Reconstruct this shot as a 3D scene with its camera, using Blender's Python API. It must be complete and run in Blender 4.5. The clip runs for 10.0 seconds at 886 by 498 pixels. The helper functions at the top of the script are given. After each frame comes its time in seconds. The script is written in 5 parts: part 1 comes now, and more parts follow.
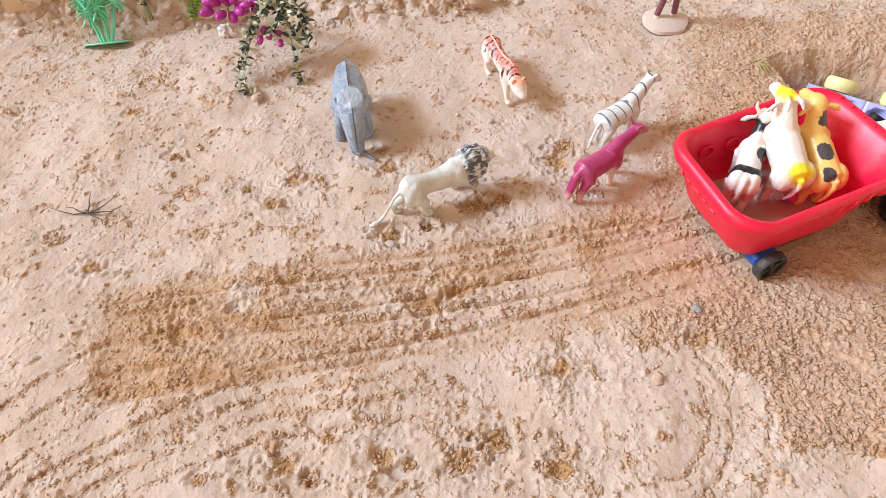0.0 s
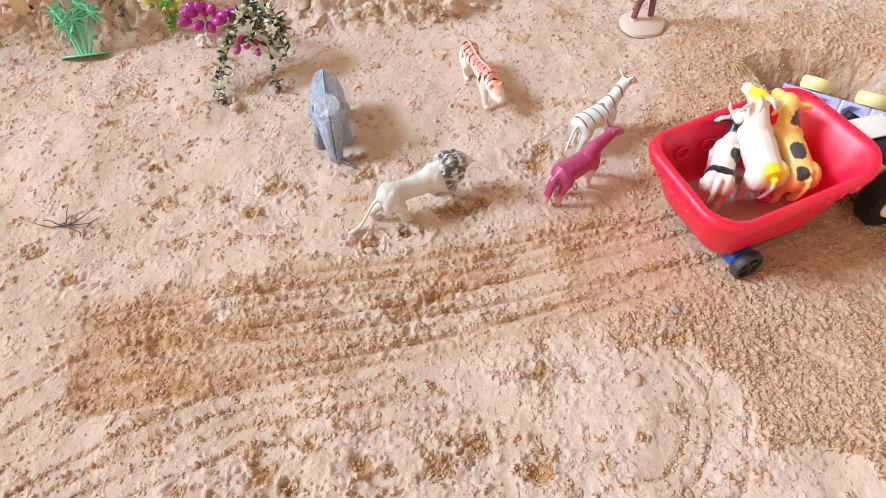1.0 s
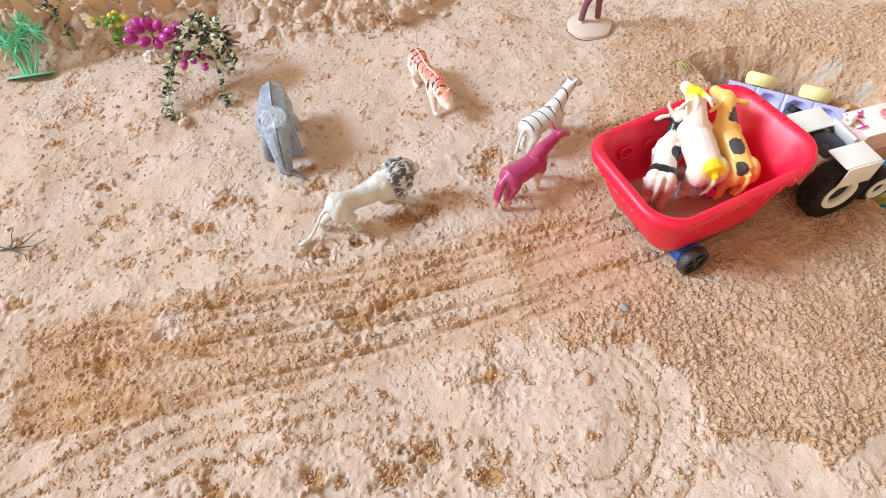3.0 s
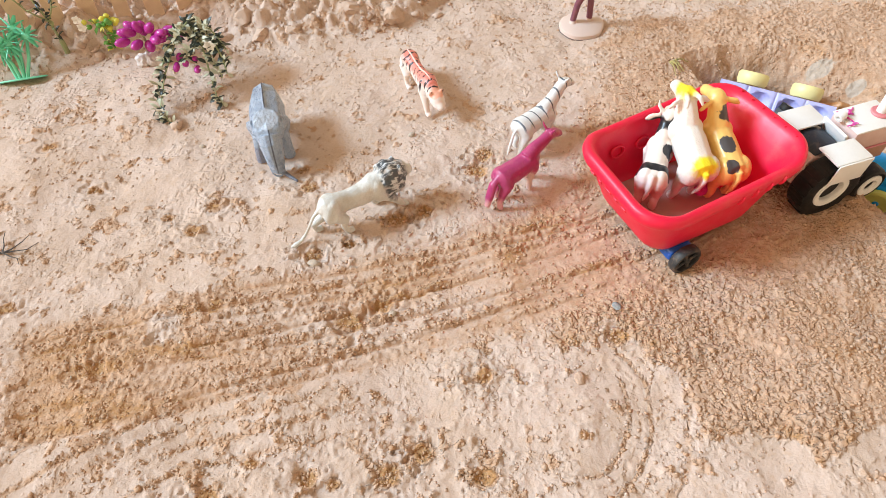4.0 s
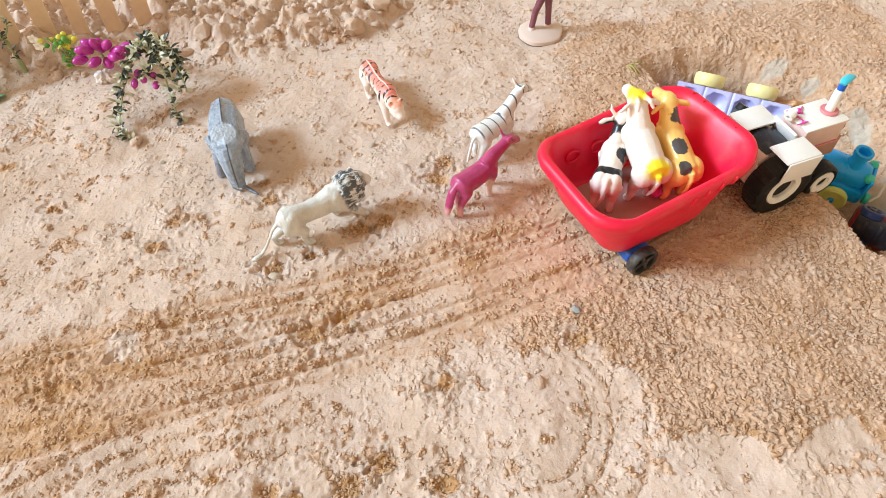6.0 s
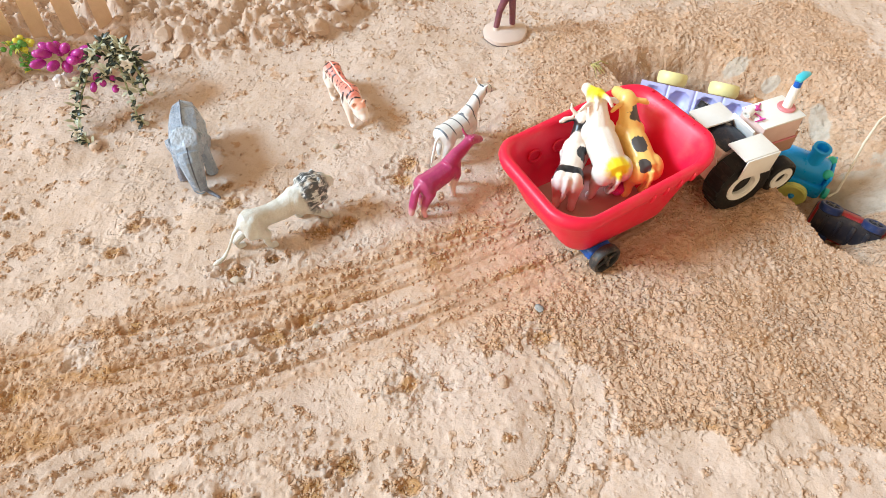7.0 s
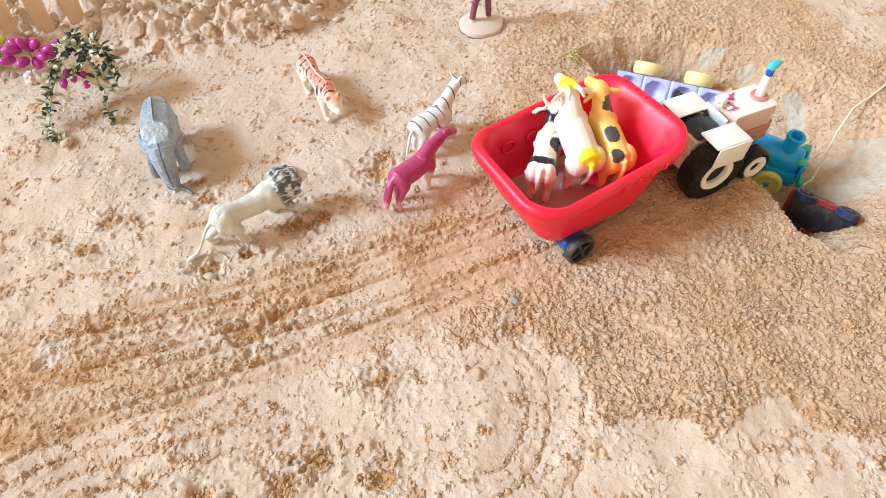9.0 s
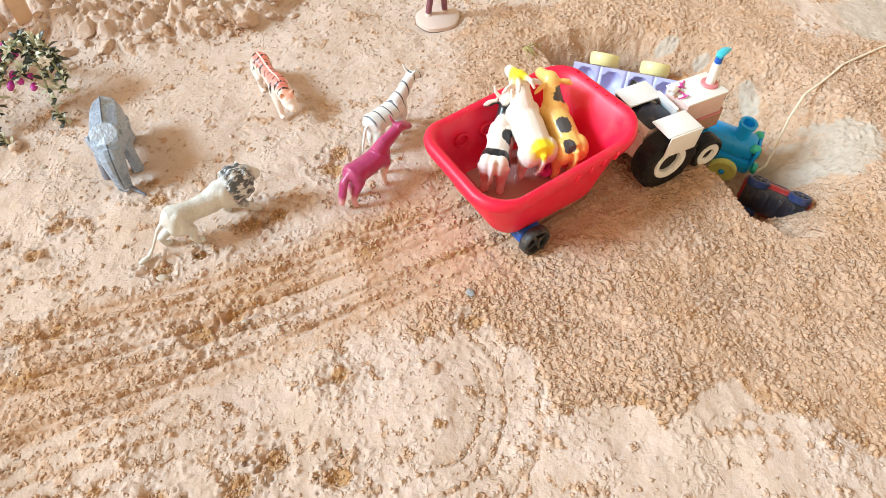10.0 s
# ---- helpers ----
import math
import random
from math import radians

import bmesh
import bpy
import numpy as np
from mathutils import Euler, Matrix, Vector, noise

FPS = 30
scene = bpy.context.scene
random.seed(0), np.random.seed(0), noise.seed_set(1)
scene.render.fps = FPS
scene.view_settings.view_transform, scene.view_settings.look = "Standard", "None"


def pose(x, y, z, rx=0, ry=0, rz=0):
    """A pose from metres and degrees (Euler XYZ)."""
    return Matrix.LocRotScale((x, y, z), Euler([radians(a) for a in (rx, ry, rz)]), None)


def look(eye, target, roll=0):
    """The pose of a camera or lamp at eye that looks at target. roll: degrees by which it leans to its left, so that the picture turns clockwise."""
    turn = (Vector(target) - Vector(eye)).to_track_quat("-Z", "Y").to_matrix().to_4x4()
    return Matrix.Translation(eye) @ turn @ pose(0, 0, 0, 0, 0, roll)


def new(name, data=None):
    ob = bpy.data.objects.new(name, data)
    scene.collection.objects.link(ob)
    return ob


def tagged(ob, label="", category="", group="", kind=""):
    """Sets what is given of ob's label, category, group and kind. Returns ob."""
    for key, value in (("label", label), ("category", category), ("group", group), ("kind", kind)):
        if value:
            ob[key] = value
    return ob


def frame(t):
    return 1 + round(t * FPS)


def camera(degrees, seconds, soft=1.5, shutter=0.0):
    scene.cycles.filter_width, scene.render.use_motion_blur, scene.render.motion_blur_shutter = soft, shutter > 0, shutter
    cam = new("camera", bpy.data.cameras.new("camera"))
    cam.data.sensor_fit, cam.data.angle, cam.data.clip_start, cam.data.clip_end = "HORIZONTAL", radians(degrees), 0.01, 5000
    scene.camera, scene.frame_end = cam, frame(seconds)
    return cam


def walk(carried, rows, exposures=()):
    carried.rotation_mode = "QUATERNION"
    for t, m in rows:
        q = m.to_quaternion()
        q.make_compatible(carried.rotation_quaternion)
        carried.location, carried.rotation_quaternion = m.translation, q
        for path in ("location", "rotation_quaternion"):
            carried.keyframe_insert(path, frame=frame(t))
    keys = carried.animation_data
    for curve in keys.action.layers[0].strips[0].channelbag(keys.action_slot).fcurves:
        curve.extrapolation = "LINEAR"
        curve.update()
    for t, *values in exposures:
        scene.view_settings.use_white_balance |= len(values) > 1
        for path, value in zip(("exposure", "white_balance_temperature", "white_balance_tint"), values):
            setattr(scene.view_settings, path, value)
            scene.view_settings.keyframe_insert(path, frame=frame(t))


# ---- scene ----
cam = camera(66.0, 10.0, soft=0.6)
PATH = [
    (0, (0.024, 0.008, 0.532), (0.066, 1.215, -1.063), -0.3),
    (0.5, (0.027, 0.008, 0.532), (0.073, 1.216, -1.061), -0.4),
    (1, (0.038, 0.007, 0.533), (0.1, 1.224, -1.052), -0.7),
    (1.5, (0.052, 0.006, 0.535), (0.139, 1.234, -1.042), -0.9),
    (2, (0.065, 0.004, 0.538), (0.182, 1.241, -1.03), -0.9),
    (2.5, (0.068, 0.005, 0.536), (0.182, 1.231, -1.04), -1.0),
    (4, (0.074, 0.003, 0.534), (0.196, 1.232, -1.039), -1.3),
    (4.5, (0.08, 0.002, 0.537), (0.213, 1.24, -1.028), -1.3),
    (5, (0.091, 0.001, 0.537), (0.243, 1.236, -1.029), -1.5),
    (5.5, (0.097, 0.0, 0.538), (0.257, 1.241, -1.022), -1.7),
    (6.8, (0.108, -0.001, 0.535), (0.31, 1.226, -1.031), -0.5),
    (7, (0.116, -0.003, 0.535), (0.336, 1.229, -1.025), -0.5),
    (7.5, (0.12, -0.004, 0.536), (0.343, 1.225, -1.027), -0.7),
    (8, (0.124, -0.005, 0.534), (0.352, 1.217, -1.033), -0.7),
    (8.5, (0.13, -0.005, 0.535), (0.373, 1.217, -1.029), -0.5),
    (9, (0.131, -0.006, 0.532), (0.376, 1.209, -1.038), -0.3),
    (9.5, (0.146, -0.009, 0.534), (0.424, 1.204, -1.031), -0.3),
    (10, (0.154, -0.012, 0.529), (0.453, 1.183, -1.046), 0.2),
]
walk(cam, [(t, look(eye, target, roll)) for t, eye, target, roll in PATH],
     exposures=[(0.0, 0.67, 6500, 18), (2.5, 0.70, 6500, 16), (5.0, 0.71, 6500, 12), (8.0, 0.80, 6500, 10), (10.0, 0.85, 6500, 10)])

# world, sun and exposure
SUN_EL, SUN_ROT = 36.0, -84.0
world = bpy.data.worlds.new("sky")
scene.world = world
world.use_nodes = True
wn = world.node_tree
sky = wn.nodes.new("ShaderNodeTexSky")
sky.sky_type, sky.sun_disc = "NISHITA", False
sky.sun_elevation, sky.sun_rotation = radians(SUN_EL), radians(SUN_ROT)
veil = wn.nodes.new("ShaderNodeHueSaturation")
veil.inputs["Saturation"].default_value = 0.25
wn.links.new(sky.outputs[0], veil.inputs["Color"])
warm = wn.nodes.new("ShaderNodeMix")
warm.data_type, warm.blend_type = "RGBA", "MULTIPLY"
warm.inputs[0].default_value, warm.inputs[7].default_value = 1.0, (1.05, 0.755, 0.455, 1)
wn.links.new(veil.outputs[0], warm.inputs[6])
wn.links.new(warm.outputs[2], wn.nodes["Background"].inputs[0])
wn.nodes["Background"].inputs[1].default_value = 0.15
sun_data = bpy.data.lights.new("sun", "SUN")
sun_data.energy, sun_data.angle, sun_data.color = 2.75, radians(16), (0.50, 0.78, 1.0)
sun = new("sun", sun_data)
sun.matrix_world = look((-3 * math.cos(radians(SUN_EL)), 3 * math.cos(radians(SUN_EL)) * math.cos(radians(SUN_ROT)), 3 * math.sin(radians(SUN_EL))), (0, 0, 0))


# ---- materials ----
def nodes_of(name):
    m = bpy.data.materials.new(name)
    m.use_nodes = True
    nt = m.node_tree
    return m, nt, nt.nodes["Principled BSDF"]


def add(nt, kind, **values):
    n = nt.nodes.new(kind)
    for k, v in values.items():
        n.inputs[k.replace("_", " ")].default_value = v
    return n


def math_node(nt, op, a, b=None):
    n = nt.nodes.new("ShaderNodeMath")
    n.operation = op
    for i, v in enumerate((a, b)):
        if v is None:
            continue
        if isinstance(v, (int, float)):
            n.inputs[i].default_value = v
        else:
            nt.links.new(v, n.inputs[i])
    return n.outputs[0]


def ramp(nt, fac, lo, hi):
    n = nt.nodes.new("ShaderNodeMapRange")
    n.interpolation_type = "SMOOTHSTEP"
    n.inputs["From Min"].default_value, n.inputs["From Max"].default_value = lo, hi
    nt.links.new(fac, n.inputs["Value"])
    return n.outputs["Result"]


def blend(nt, fac, a, b):
    n = nt.nodes.new("ShaderNodeMix")
    n.data_type = "RGBA"
    for sock, v in ((n.inputs[0], fac), (n.inputs[6], a), (n.inputs[7], b)):
        if isinstance(v, tuple):
            sock.default_value = (*v, 1)
        elif isinstance(v, (int, float)):
            sock.default_value = v
        else:
            nt.links.new(v, sock)
    return n.outputs[2]


def noise_out(nt, vec, scale, detail=3.0, rough=0.6):
    n = add(nt, "ShaderNodeTexNoise", Scale=scale, Detail=detail, Roughness=rough)
    nt.links.new(vec, n.inputs["Vector"])
    return n.outputs["Fac"]


def blob(nt, vec, centre, radii, soft=0.25, wobble=0.35):
    """A stain mask: 1 inside an uneven ellipsoid in the thing's own space."""
    sub = nt.nodes.new("ShaderNodeVectorMath")
    sub.operation = "SUBTRACT"
    sub.inputs[1].default_value = centre
    nt.links.new(vec, sub.inputs[0])
    div = nt.nodes.new("ShaderNodeVectorMath")
    div.operation = "DIVIDE"
    div.inputs[1].default_value = radii
    nt.links.new(sub.outputs[0], div.inputs[0])
    ln = nt.nodes.new("ShaderNodeVectorMath")
    ln.operation = "LENGTH"
    nt.links.new(div.outputs[0], ln.inputs[0])
    d = math_node(nt, "ADD", ln.outputs["Value"], math_node(nt, "MULTIPLY", math_node(nt, "SUBTRACT", noise_out(nt, vec, 160, 2), 0.5), wobble * 2))
    return ramp(nt, d, 1.0 + soft / 2, 1.0 - soft / 2)


def relief(nt, bsdf, vec, scale, strength, distance=0.001, detail=4.0):
    b = add(nt, "ShaderNodeBump", Strength=strength, Distance=distance)
    nt.links.new(noise_out(nt, vec, scale, detail), b.inputs["Height"])
    nt.links.new(b.outputs[0], bsdf.inputs["Normal"])


def surface(name, base, rough=0.45, worn=None, amount=0.25, scale=40.0, bump=0.15, bump_scale=300.0, marks=(), metallic=0.0, subsurface=0.0, dust=0.12, extra=None, deep=0.001):
    """A painted, moulded or wooden surface: base with a worn tone at two scales, a film of sand dust, marks of other colours."""
    m, nt, bsdf = nodes_of(name)
    vec = nt.nodes.new("ShaderNodeTexCoord").outputs["Object"]
    worn = worn or tuple(c * 0.75 for c in base)
    col = blend(nt, math_node(nt, "MULTIPLY", ramp(nt, noise_out(nt, vec, scale), 0.4, 0.7), amount), base, worn)
    col = blend(nt, math_node(nt, "MULTIPLY", ramp(nt, noise_out(nt, vec, scale * 9, 2), 0.45, 0.75), amount * 0.6), col, worn)
    if extra:
        col = extra(nt, vec, col)
    for centre, radii, tone, *opt in marks:
        col = blend(nt, blob(nt, vec, centre, radii, *opt), col, tone)
    if dust:
        col = blend(nt, math_node(nt, "MULTIPLY", ramp(nt, noise_out(nt, vec, scale * 1.7, 5, 0.7), 0.5, 0.72), dust), col, (0.55, 0.36, 0.22))
    nt.links.new(col, bsdf.inputs["Base Color"])
    r = nt.nodes.new("ShaderNodeMapRange")
    r.inputs["To Min"].default_value, r.inputs["To Max"].default_value = max(0.05, rough - 0.1), min(1, rough + 0.15)
    nt.links.new(noise_out(nt, vec, scale * 3), r.inputs["Value"])
    nt.links.new(r.outputs[0], bsdf.inputs["Roughness"])
    bsdf.inputs["Metallic"].default_value = metallic
    if subsurface:
        bsdf.inputs["Subsurface Weight"].default_value = subsurface
        bsdf.inputs["Subsurface Radius"].default_value = (0.004, 0.002, 0.001)
    if bump:
        relief(nt, bsdf, vec, bump_scale, bump, deep)
    return m


def sand_material():
    m, nt, bsdf = nodes_of("sand")
    vec = nt.nodes.new("ShaderNodeTexCoord").outputs["Object"]
    # mask of damp sand, with painted groove shading and dent tone mixed in
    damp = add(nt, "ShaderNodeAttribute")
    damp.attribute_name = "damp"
    bare = add(nt, "ShaderNodeAttribute")
    bare.attribute_name = "bare"
    fine, mid, broad = noise_out(nt, vec, 520, 4, 0.75), noise_out(nt, vec, 120, 4), noise_out(nt, vec, 14, 4)
    dry = blend(nt, ramp(nt, broad, 0.35, 0.65), (0.61, 0.482, 0.408), (0.56, 0.425, 0.338))
    dry = blend(nt, math_node(nt, "MULTIPLY", ramp(nt, mid, 0.5, 0.75), 0.5), dry, (0.52, 0.35, 0.23))
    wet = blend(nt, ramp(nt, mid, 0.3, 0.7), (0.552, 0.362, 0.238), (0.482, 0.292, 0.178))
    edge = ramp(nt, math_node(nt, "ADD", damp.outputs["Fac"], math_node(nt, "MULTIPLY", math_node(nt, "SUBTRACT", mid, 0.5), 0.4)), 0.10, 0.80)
    # wet tone: damp sand, and groove lines as shading put into the colour
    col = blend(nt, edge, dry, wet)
    # deepest orange-brown where the mask is highest, dents above all
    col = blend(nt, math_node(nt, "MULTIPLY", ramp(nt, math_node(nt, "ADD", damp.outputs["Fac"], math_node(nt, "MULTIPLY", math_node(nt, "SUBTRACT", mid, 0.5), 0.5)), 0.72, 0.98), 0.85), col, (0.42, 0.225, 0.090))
    col = blend(nt, math_node(nt, "MULTIPLY", ramp(nt, fine, 0.52, 0.68), 0.2), col, (0.78, 0.64, 0.52))
    col = blend(nt, math_node(nt, "MULTIPLY", ramp(nt, fine, 0.46, 0.30), 0.3), col, (0.38, 0.215, 0.10))
    stone = blend(nt, ramp(nt, mid, 0.35, 0.7), (0.52, 0.435, 0.36), (0.45, 0.365, 0.29))
    col = blend(nt, ramp(nt, math_node(nt, "ADD", bare.outputs["Fac"], math_node(nt, "MULTIPLY", math_node(nt, "SUBTRACT", noise_out(nt, vec, 40, 6, 0.65), 0.5), 1.8)), 0.5, 0.85), col, stone)
    nt.links.new(col, bsdf.inputs["Base Color"])
    bsdf.inputs["Roughness"].default_value = 0.95
    bsdf.inputs["Specular IOR Level"].default_value = 0.15
    coarse = add(nt, "ShaderNodeAttribute")
    coarse.attribute_name = "coarse"
    # clotted damp sand: smooth clumps parted by narrow gaps; and loose specks on the dry crust
    clot = ramp(nt, noise_out(nt, vec, 190, 1.5, 0.5), 0.36, 0.56)
    speck = math_node(nt, "MULTIPLY", ramp(nt, noise_out(nt, vec, 190, 1.5, 0.5), 0.55, 0.76), ramp(nt, noise_out(nt, vec, 30, 4, 0.65), 0.46, 0.62))
    b0 = add(nt, "ShaderNodeBump", Strength=1.0, Distance=0.0019)
    nt.links.new(math_node(nt, "ADD", math_node(nt, "MULTIPLY", clot, coarse.outputs["Fac"]), math_node(nt, "MULTIPLY", speck, 0.5)), b0.inputs["Height"])
    b1 = add(nt, "ShaderNodeBump", Strength=0.35, Distance=0.0012)
    nt.links.new(noise_out(nt, vec, 620, 4, 0.75), b1.inputs["Height"])
    nt.links.new(b0.outputs[0], b1.inputs["Normal"])
    b2 = add(nt, "ShaderNodeBump", Strength=0.45, Distance=0.0026)
    nt.links.new(noise_out(nt, vec, 200, 3, 0.6), b2.inputs["Height"])
    nt.links.new(b1.outputs[0], b2.inputs["Normal"])
    nt.links.new(b2.outputs[0], bsdf.inputs["Normal"])
    return m


def lump_material(name, light, dark):
    m, nt, bsdf = nodes_of(name)
    vec = nt.nodes.new("ShaderNodeTexCoord").outputs["Object"]
    isl = nt.nodes.new("ShaderNodeNewGeometry").outputs["Random Per Island"]
    col = blend(nt, isl, light, dark)
    col = blend(nt, math_node(nt, "MULTIPLY", ramp(nt, noise_out(nt, vec, 500, 4), 0.4, 0.7), 0.6), col, dark)
    nt.links.new(col, bsdf.inputs["Base Color"])
    bsdf.inputs["Roughness"].default_value = 0.95
    bsdf.inputs["Specular IOR Level"].default_value = 0.15
    relief(nt, bsdf, vec, 500, 0.8, 0.0015, 5)
    return m


SAND = sand_material()
CLOD = lump_material("clod", (0.65, 0.50, 0.41), (0.55, 0.395, 0.295))
CRUMB = lump_material("crumb", (0.64, 0.49, 0.40), (0.55, 0.39, 0.285))
CRUMB_WET = lump_material("damp_crumb", (0.61, 0.42, 0.292), (0.52, 0.335, 0.215))
PEBBLE = lump_material("pebble", (0.75, 0.68, 0.58), (0.48, 0.40, 0.32))
FLINT = lump_material("flint", (0.40, 0.41, 0.40), (0.24, 0.25, 0.25))


# ---- mesh helpers ----
def part(name, bm, material, parent=None, label="", smooth=True, angle=40):
    """Links a bmesh as one mesh object under a thing or under a part."""
    bmesh.ops.recalc_face_normals(bm, faces=bm.faces[:])
    me = bpy.data.meshes.new(name)
    for e in bm.edges:
        e.smooth = not (len(e.link_faces) == 2 and e.calc_face_angle(0) > radians(angle))
    for f in bm.faces:
        f.smooth = smooth
    bm.to_mesh(me)
    bm.free()
    me.materials.append(material)
    ob = new(name, me)
    if parent:
        ob.parent = parent
    if label:
        ob["label"] = label
    return ob


def thing(name, m, label, category, group=""):
    ob = new(name)
    ob.empty_display_size = 0.01
    ob.matrix_world = m
    return tagged(ob, label, category, group)


def tube(bm, stations, seg=14, cap=True):
    """A lofted limb. A station: x, y, z, radius across and, if given, radius up and down."""
    pts = [Vector(s[:3]) for s in stations]
    rings, side = [], None
    for i, s in enumerate(stations):
        t = (pts[min(i + 1, len(pts) - 1)] - pts[max(i - 1, 0)]).normalized()
        ref = Vector((0, 0, 1)) if abs(t.z) < 0.9 else Vector((1, 0, 0))
        a = ref.cross(t).normalized() if side is None else (side - t * side.dot(t)).normalized()
        side = a
        b = t.cross(a)
        ra, rb = s[3], s[4] if len(s) > 4 else s[3]
        rings.append([bm.verts.new(pts[i] + a * ra * math.cos(k * math.tau / seg) + b * rb * math.sin(k * math.tau / seg)) for k in range(seg)])
    for r0, r1 in zip(rings, rings[1:]):
        for k in range(seg):
            bm.faces.new((r0[k], r0[(k + 1) % seg], r1[(k + 1) % seg], r1[k]))
    if cap:
        bm.faces.new(rings[0][::-1])
        bm.faces.new(rings[-1])
    return bm


def ball(bm, centre, radii, turn=(0, 0, 0), seg=16):
    m = pose(*centre, *turn) @ Matrix.Diagonal((*radii, 1))
    bmesh.ops.create_uvsphere(bm, u_segments=seg, v_segments=max(6, seg // 2 + 2), radius=1, matrix=m)
    return bm


def box(bm, centre, size, bevel=0.0, turn=(0, 0, 0), seg=2):
    m = pose(*centre, *turn) @ Matrix.Diagonal((*size, 1))
    vs = bmesh.ops.create_cube(bm, size=1, matrix=m)["verts"]
    if bevel:
        es = list({e for v in vs for e in v.link_edges})
        bmesh.ops.bevel(bm, geom=es, offset=bevel, segments=seg, affect="EDGES", profile=0.5)
    return bm


def lathe(bm, profile, m=None, seg=32):
    """Turns (radius, height) pairs round z; closed at both ends on the axis."""
    m = m or Matrix()
    rings = []
    for r, h in profile:
        if r < 1e-6:
            rings.append([bm.verts.new(m @ Vector((0, 0, h)))])
        else:
            rings.append([bm.verts.new(m @ Vector((r * math.cos(k * math.tau / seg), r * math.sin(k * math.tau / seg), h))) for k in range(seg)])
    for a, b in zip(rings, rings[1:]):
        for k in range(seg):
            q = [a[k % len(a)], a[(k + 1) % len(a)], b[(k + 1) % len(b)], b[k % len(b)]]
            q = list(dict.fromkeys(q))
            if len(q) > 2:
                bm.faces.new(q)
    return bm


def loop_ring(bm, centre, r, thick, turn=(0, 0, 0), squash=1.0, seg=28, tseg=10):
    m = pose(*centre, *turn)
    rows = []
    for i in range(seg):
        a = i * math.tau / seg
        c = Vector((r * math.cos(a), r * squash * math.sin(a), 0))
        o = Vector((math.cos(a), math.sin(a), 0))
        rows.append([bm.verts.new(m @ (c + o * thick * math.cos(j * math.tau / tseg) + Vector((0, 0, thick * math.sin(j * math.tau / tseg))))) for j in range(tseg)])
    for i in range(seg):
        a, b = rows[i], rows[(i + 1) % seg]
        for j in range(tseg):
            bm.faces.new((a[j], b[j], b[(j + 1) % tseg], a[(j + 1) % tseg]))
    return bm


def rrect(w, d, r, seg=6):
    out = []
    for sx, sy, a0 in ((1, 1, 0), (-1, 1, 90), (-1, -1, 180), (1, -1, 270)):
        for k in range(seg + 1):
            a = radians(a0 + 90 * k / seg)
            out.append((sx * (w / 2 - r) + r * math.cos(a), sy * (d / 2 - r) + r * math.sin(a)))
    return out


# ---- ground ----
import functools


@functools.lru_cache(maxsize=None)
def lattice(n, seed):
    return np.random.RandomState(seed).rand(n, n)


def vnoise(x, y, scale, seed):
    g = lattice(256, seed)
    u, v = x / scale + 71.3, y / scale + 37.7
    i, j = np.floor(u).astype(int), np.floor(v).astype(int)
    f, h = u - i, v - j
    f, h = f * f * f * (f * (f * 6 - 15) + 10), h * h * h * (h * (h * 6 - 15) + 10)
    i0, j0, i1, j1 = i % 256, j % 256, (i + 1) % 256, (j + 1) % 256
    return (g[i0, j0] * (1 - f) + g[i1, j0] * f) * (1 - h) + (g[i0, j1] * (1 - f) + g[i1, j1] * f) * h - 0.5


def fbm(x, y, scale, octaves, seed):
    c, s = 0.8, 0.6
    out, amp = 0, 1.0
    for k in range(octaves):
        out = out + amp * vnoise(x * c + y * s, y * c - x * s, scale, seed + k)
        scale, amp, c, s = scale * 0.47, amp * 0.5, c * 0.8 - s * 0.6, s * 0.8 + c * 0.6
    return out


def step(v, lo, hi):
    t = np.clip((v - lo) / (hi - lo), 0, 1)
    return t * t * (3 - 2 * t)


def line_distance(x, y, pts):
    best = np.full(np.shape(x), 9.0)
    for (ax, ay), (bx, by) in zip(pts, pts[1:]):
        dx, dy = bx - ax, by - ay
        t = np.clip(((x - ax) * dx + (y - ay) * dy) / (dx * dx + dy * dy), 0, 1)
        best = np.minimum(best, np.hypot(x - ax - t * dx, y - ay - t * dy))
    return best


def inside(x, y, poly):
    out = np.zeros(np.shape(x), bool)
    for (ax, ay), (bx, by) in zip(poly, poly[1:] + poly[:1]):
        if ay != by:
            out ^= ((ay > y) != (by > y)) & (x < (bx - ax) * (y - ay) / (by - ay) + ax)
    return out


LIP = [(0.445, 0.685), (0.452, 0.630), (0.466, 0.575), (0.484, 0.525), (0.518, 0.476), (0.545, 0.435), (0.560, 0.395), (0.563, 0.350), (0.588, 0.318), (0.625, 0.303)]
FAR = [(0.625, 0.303), (0.680, 0.318), (0.735, 0.375), (0.775, 0.470), (0.750, 0.580), (0.680, 0.655), (0.600, 0.698), (0.525, 0.700), (0.470, 0.696), (0.445, 0.685)]
DAMP = [(0.205, 0.292), (0.262, 0.318), (0.276, 0.276), (0.300, 0.244), (0.296, 0.199), (0.337, 0.191), (0.365, 0.186), (0.384, 0.161), (0.419, 0.186), (0.459, 0.189), (0.472, 0.145), (0.503, 0.142), (0.547, 0.102), (0.62, 0.05), (0.95, 0.1), (0.95, 0.56), (0.80, 0.62), (0.78, 0.76), (0.60, 0.80), (0.44, 0.76), (0.36, 0.72), (0.31, 0.63), (0.28, 0.55), (0.24, 0.46), (0.17, 0.43), (0.16, 0.35)]
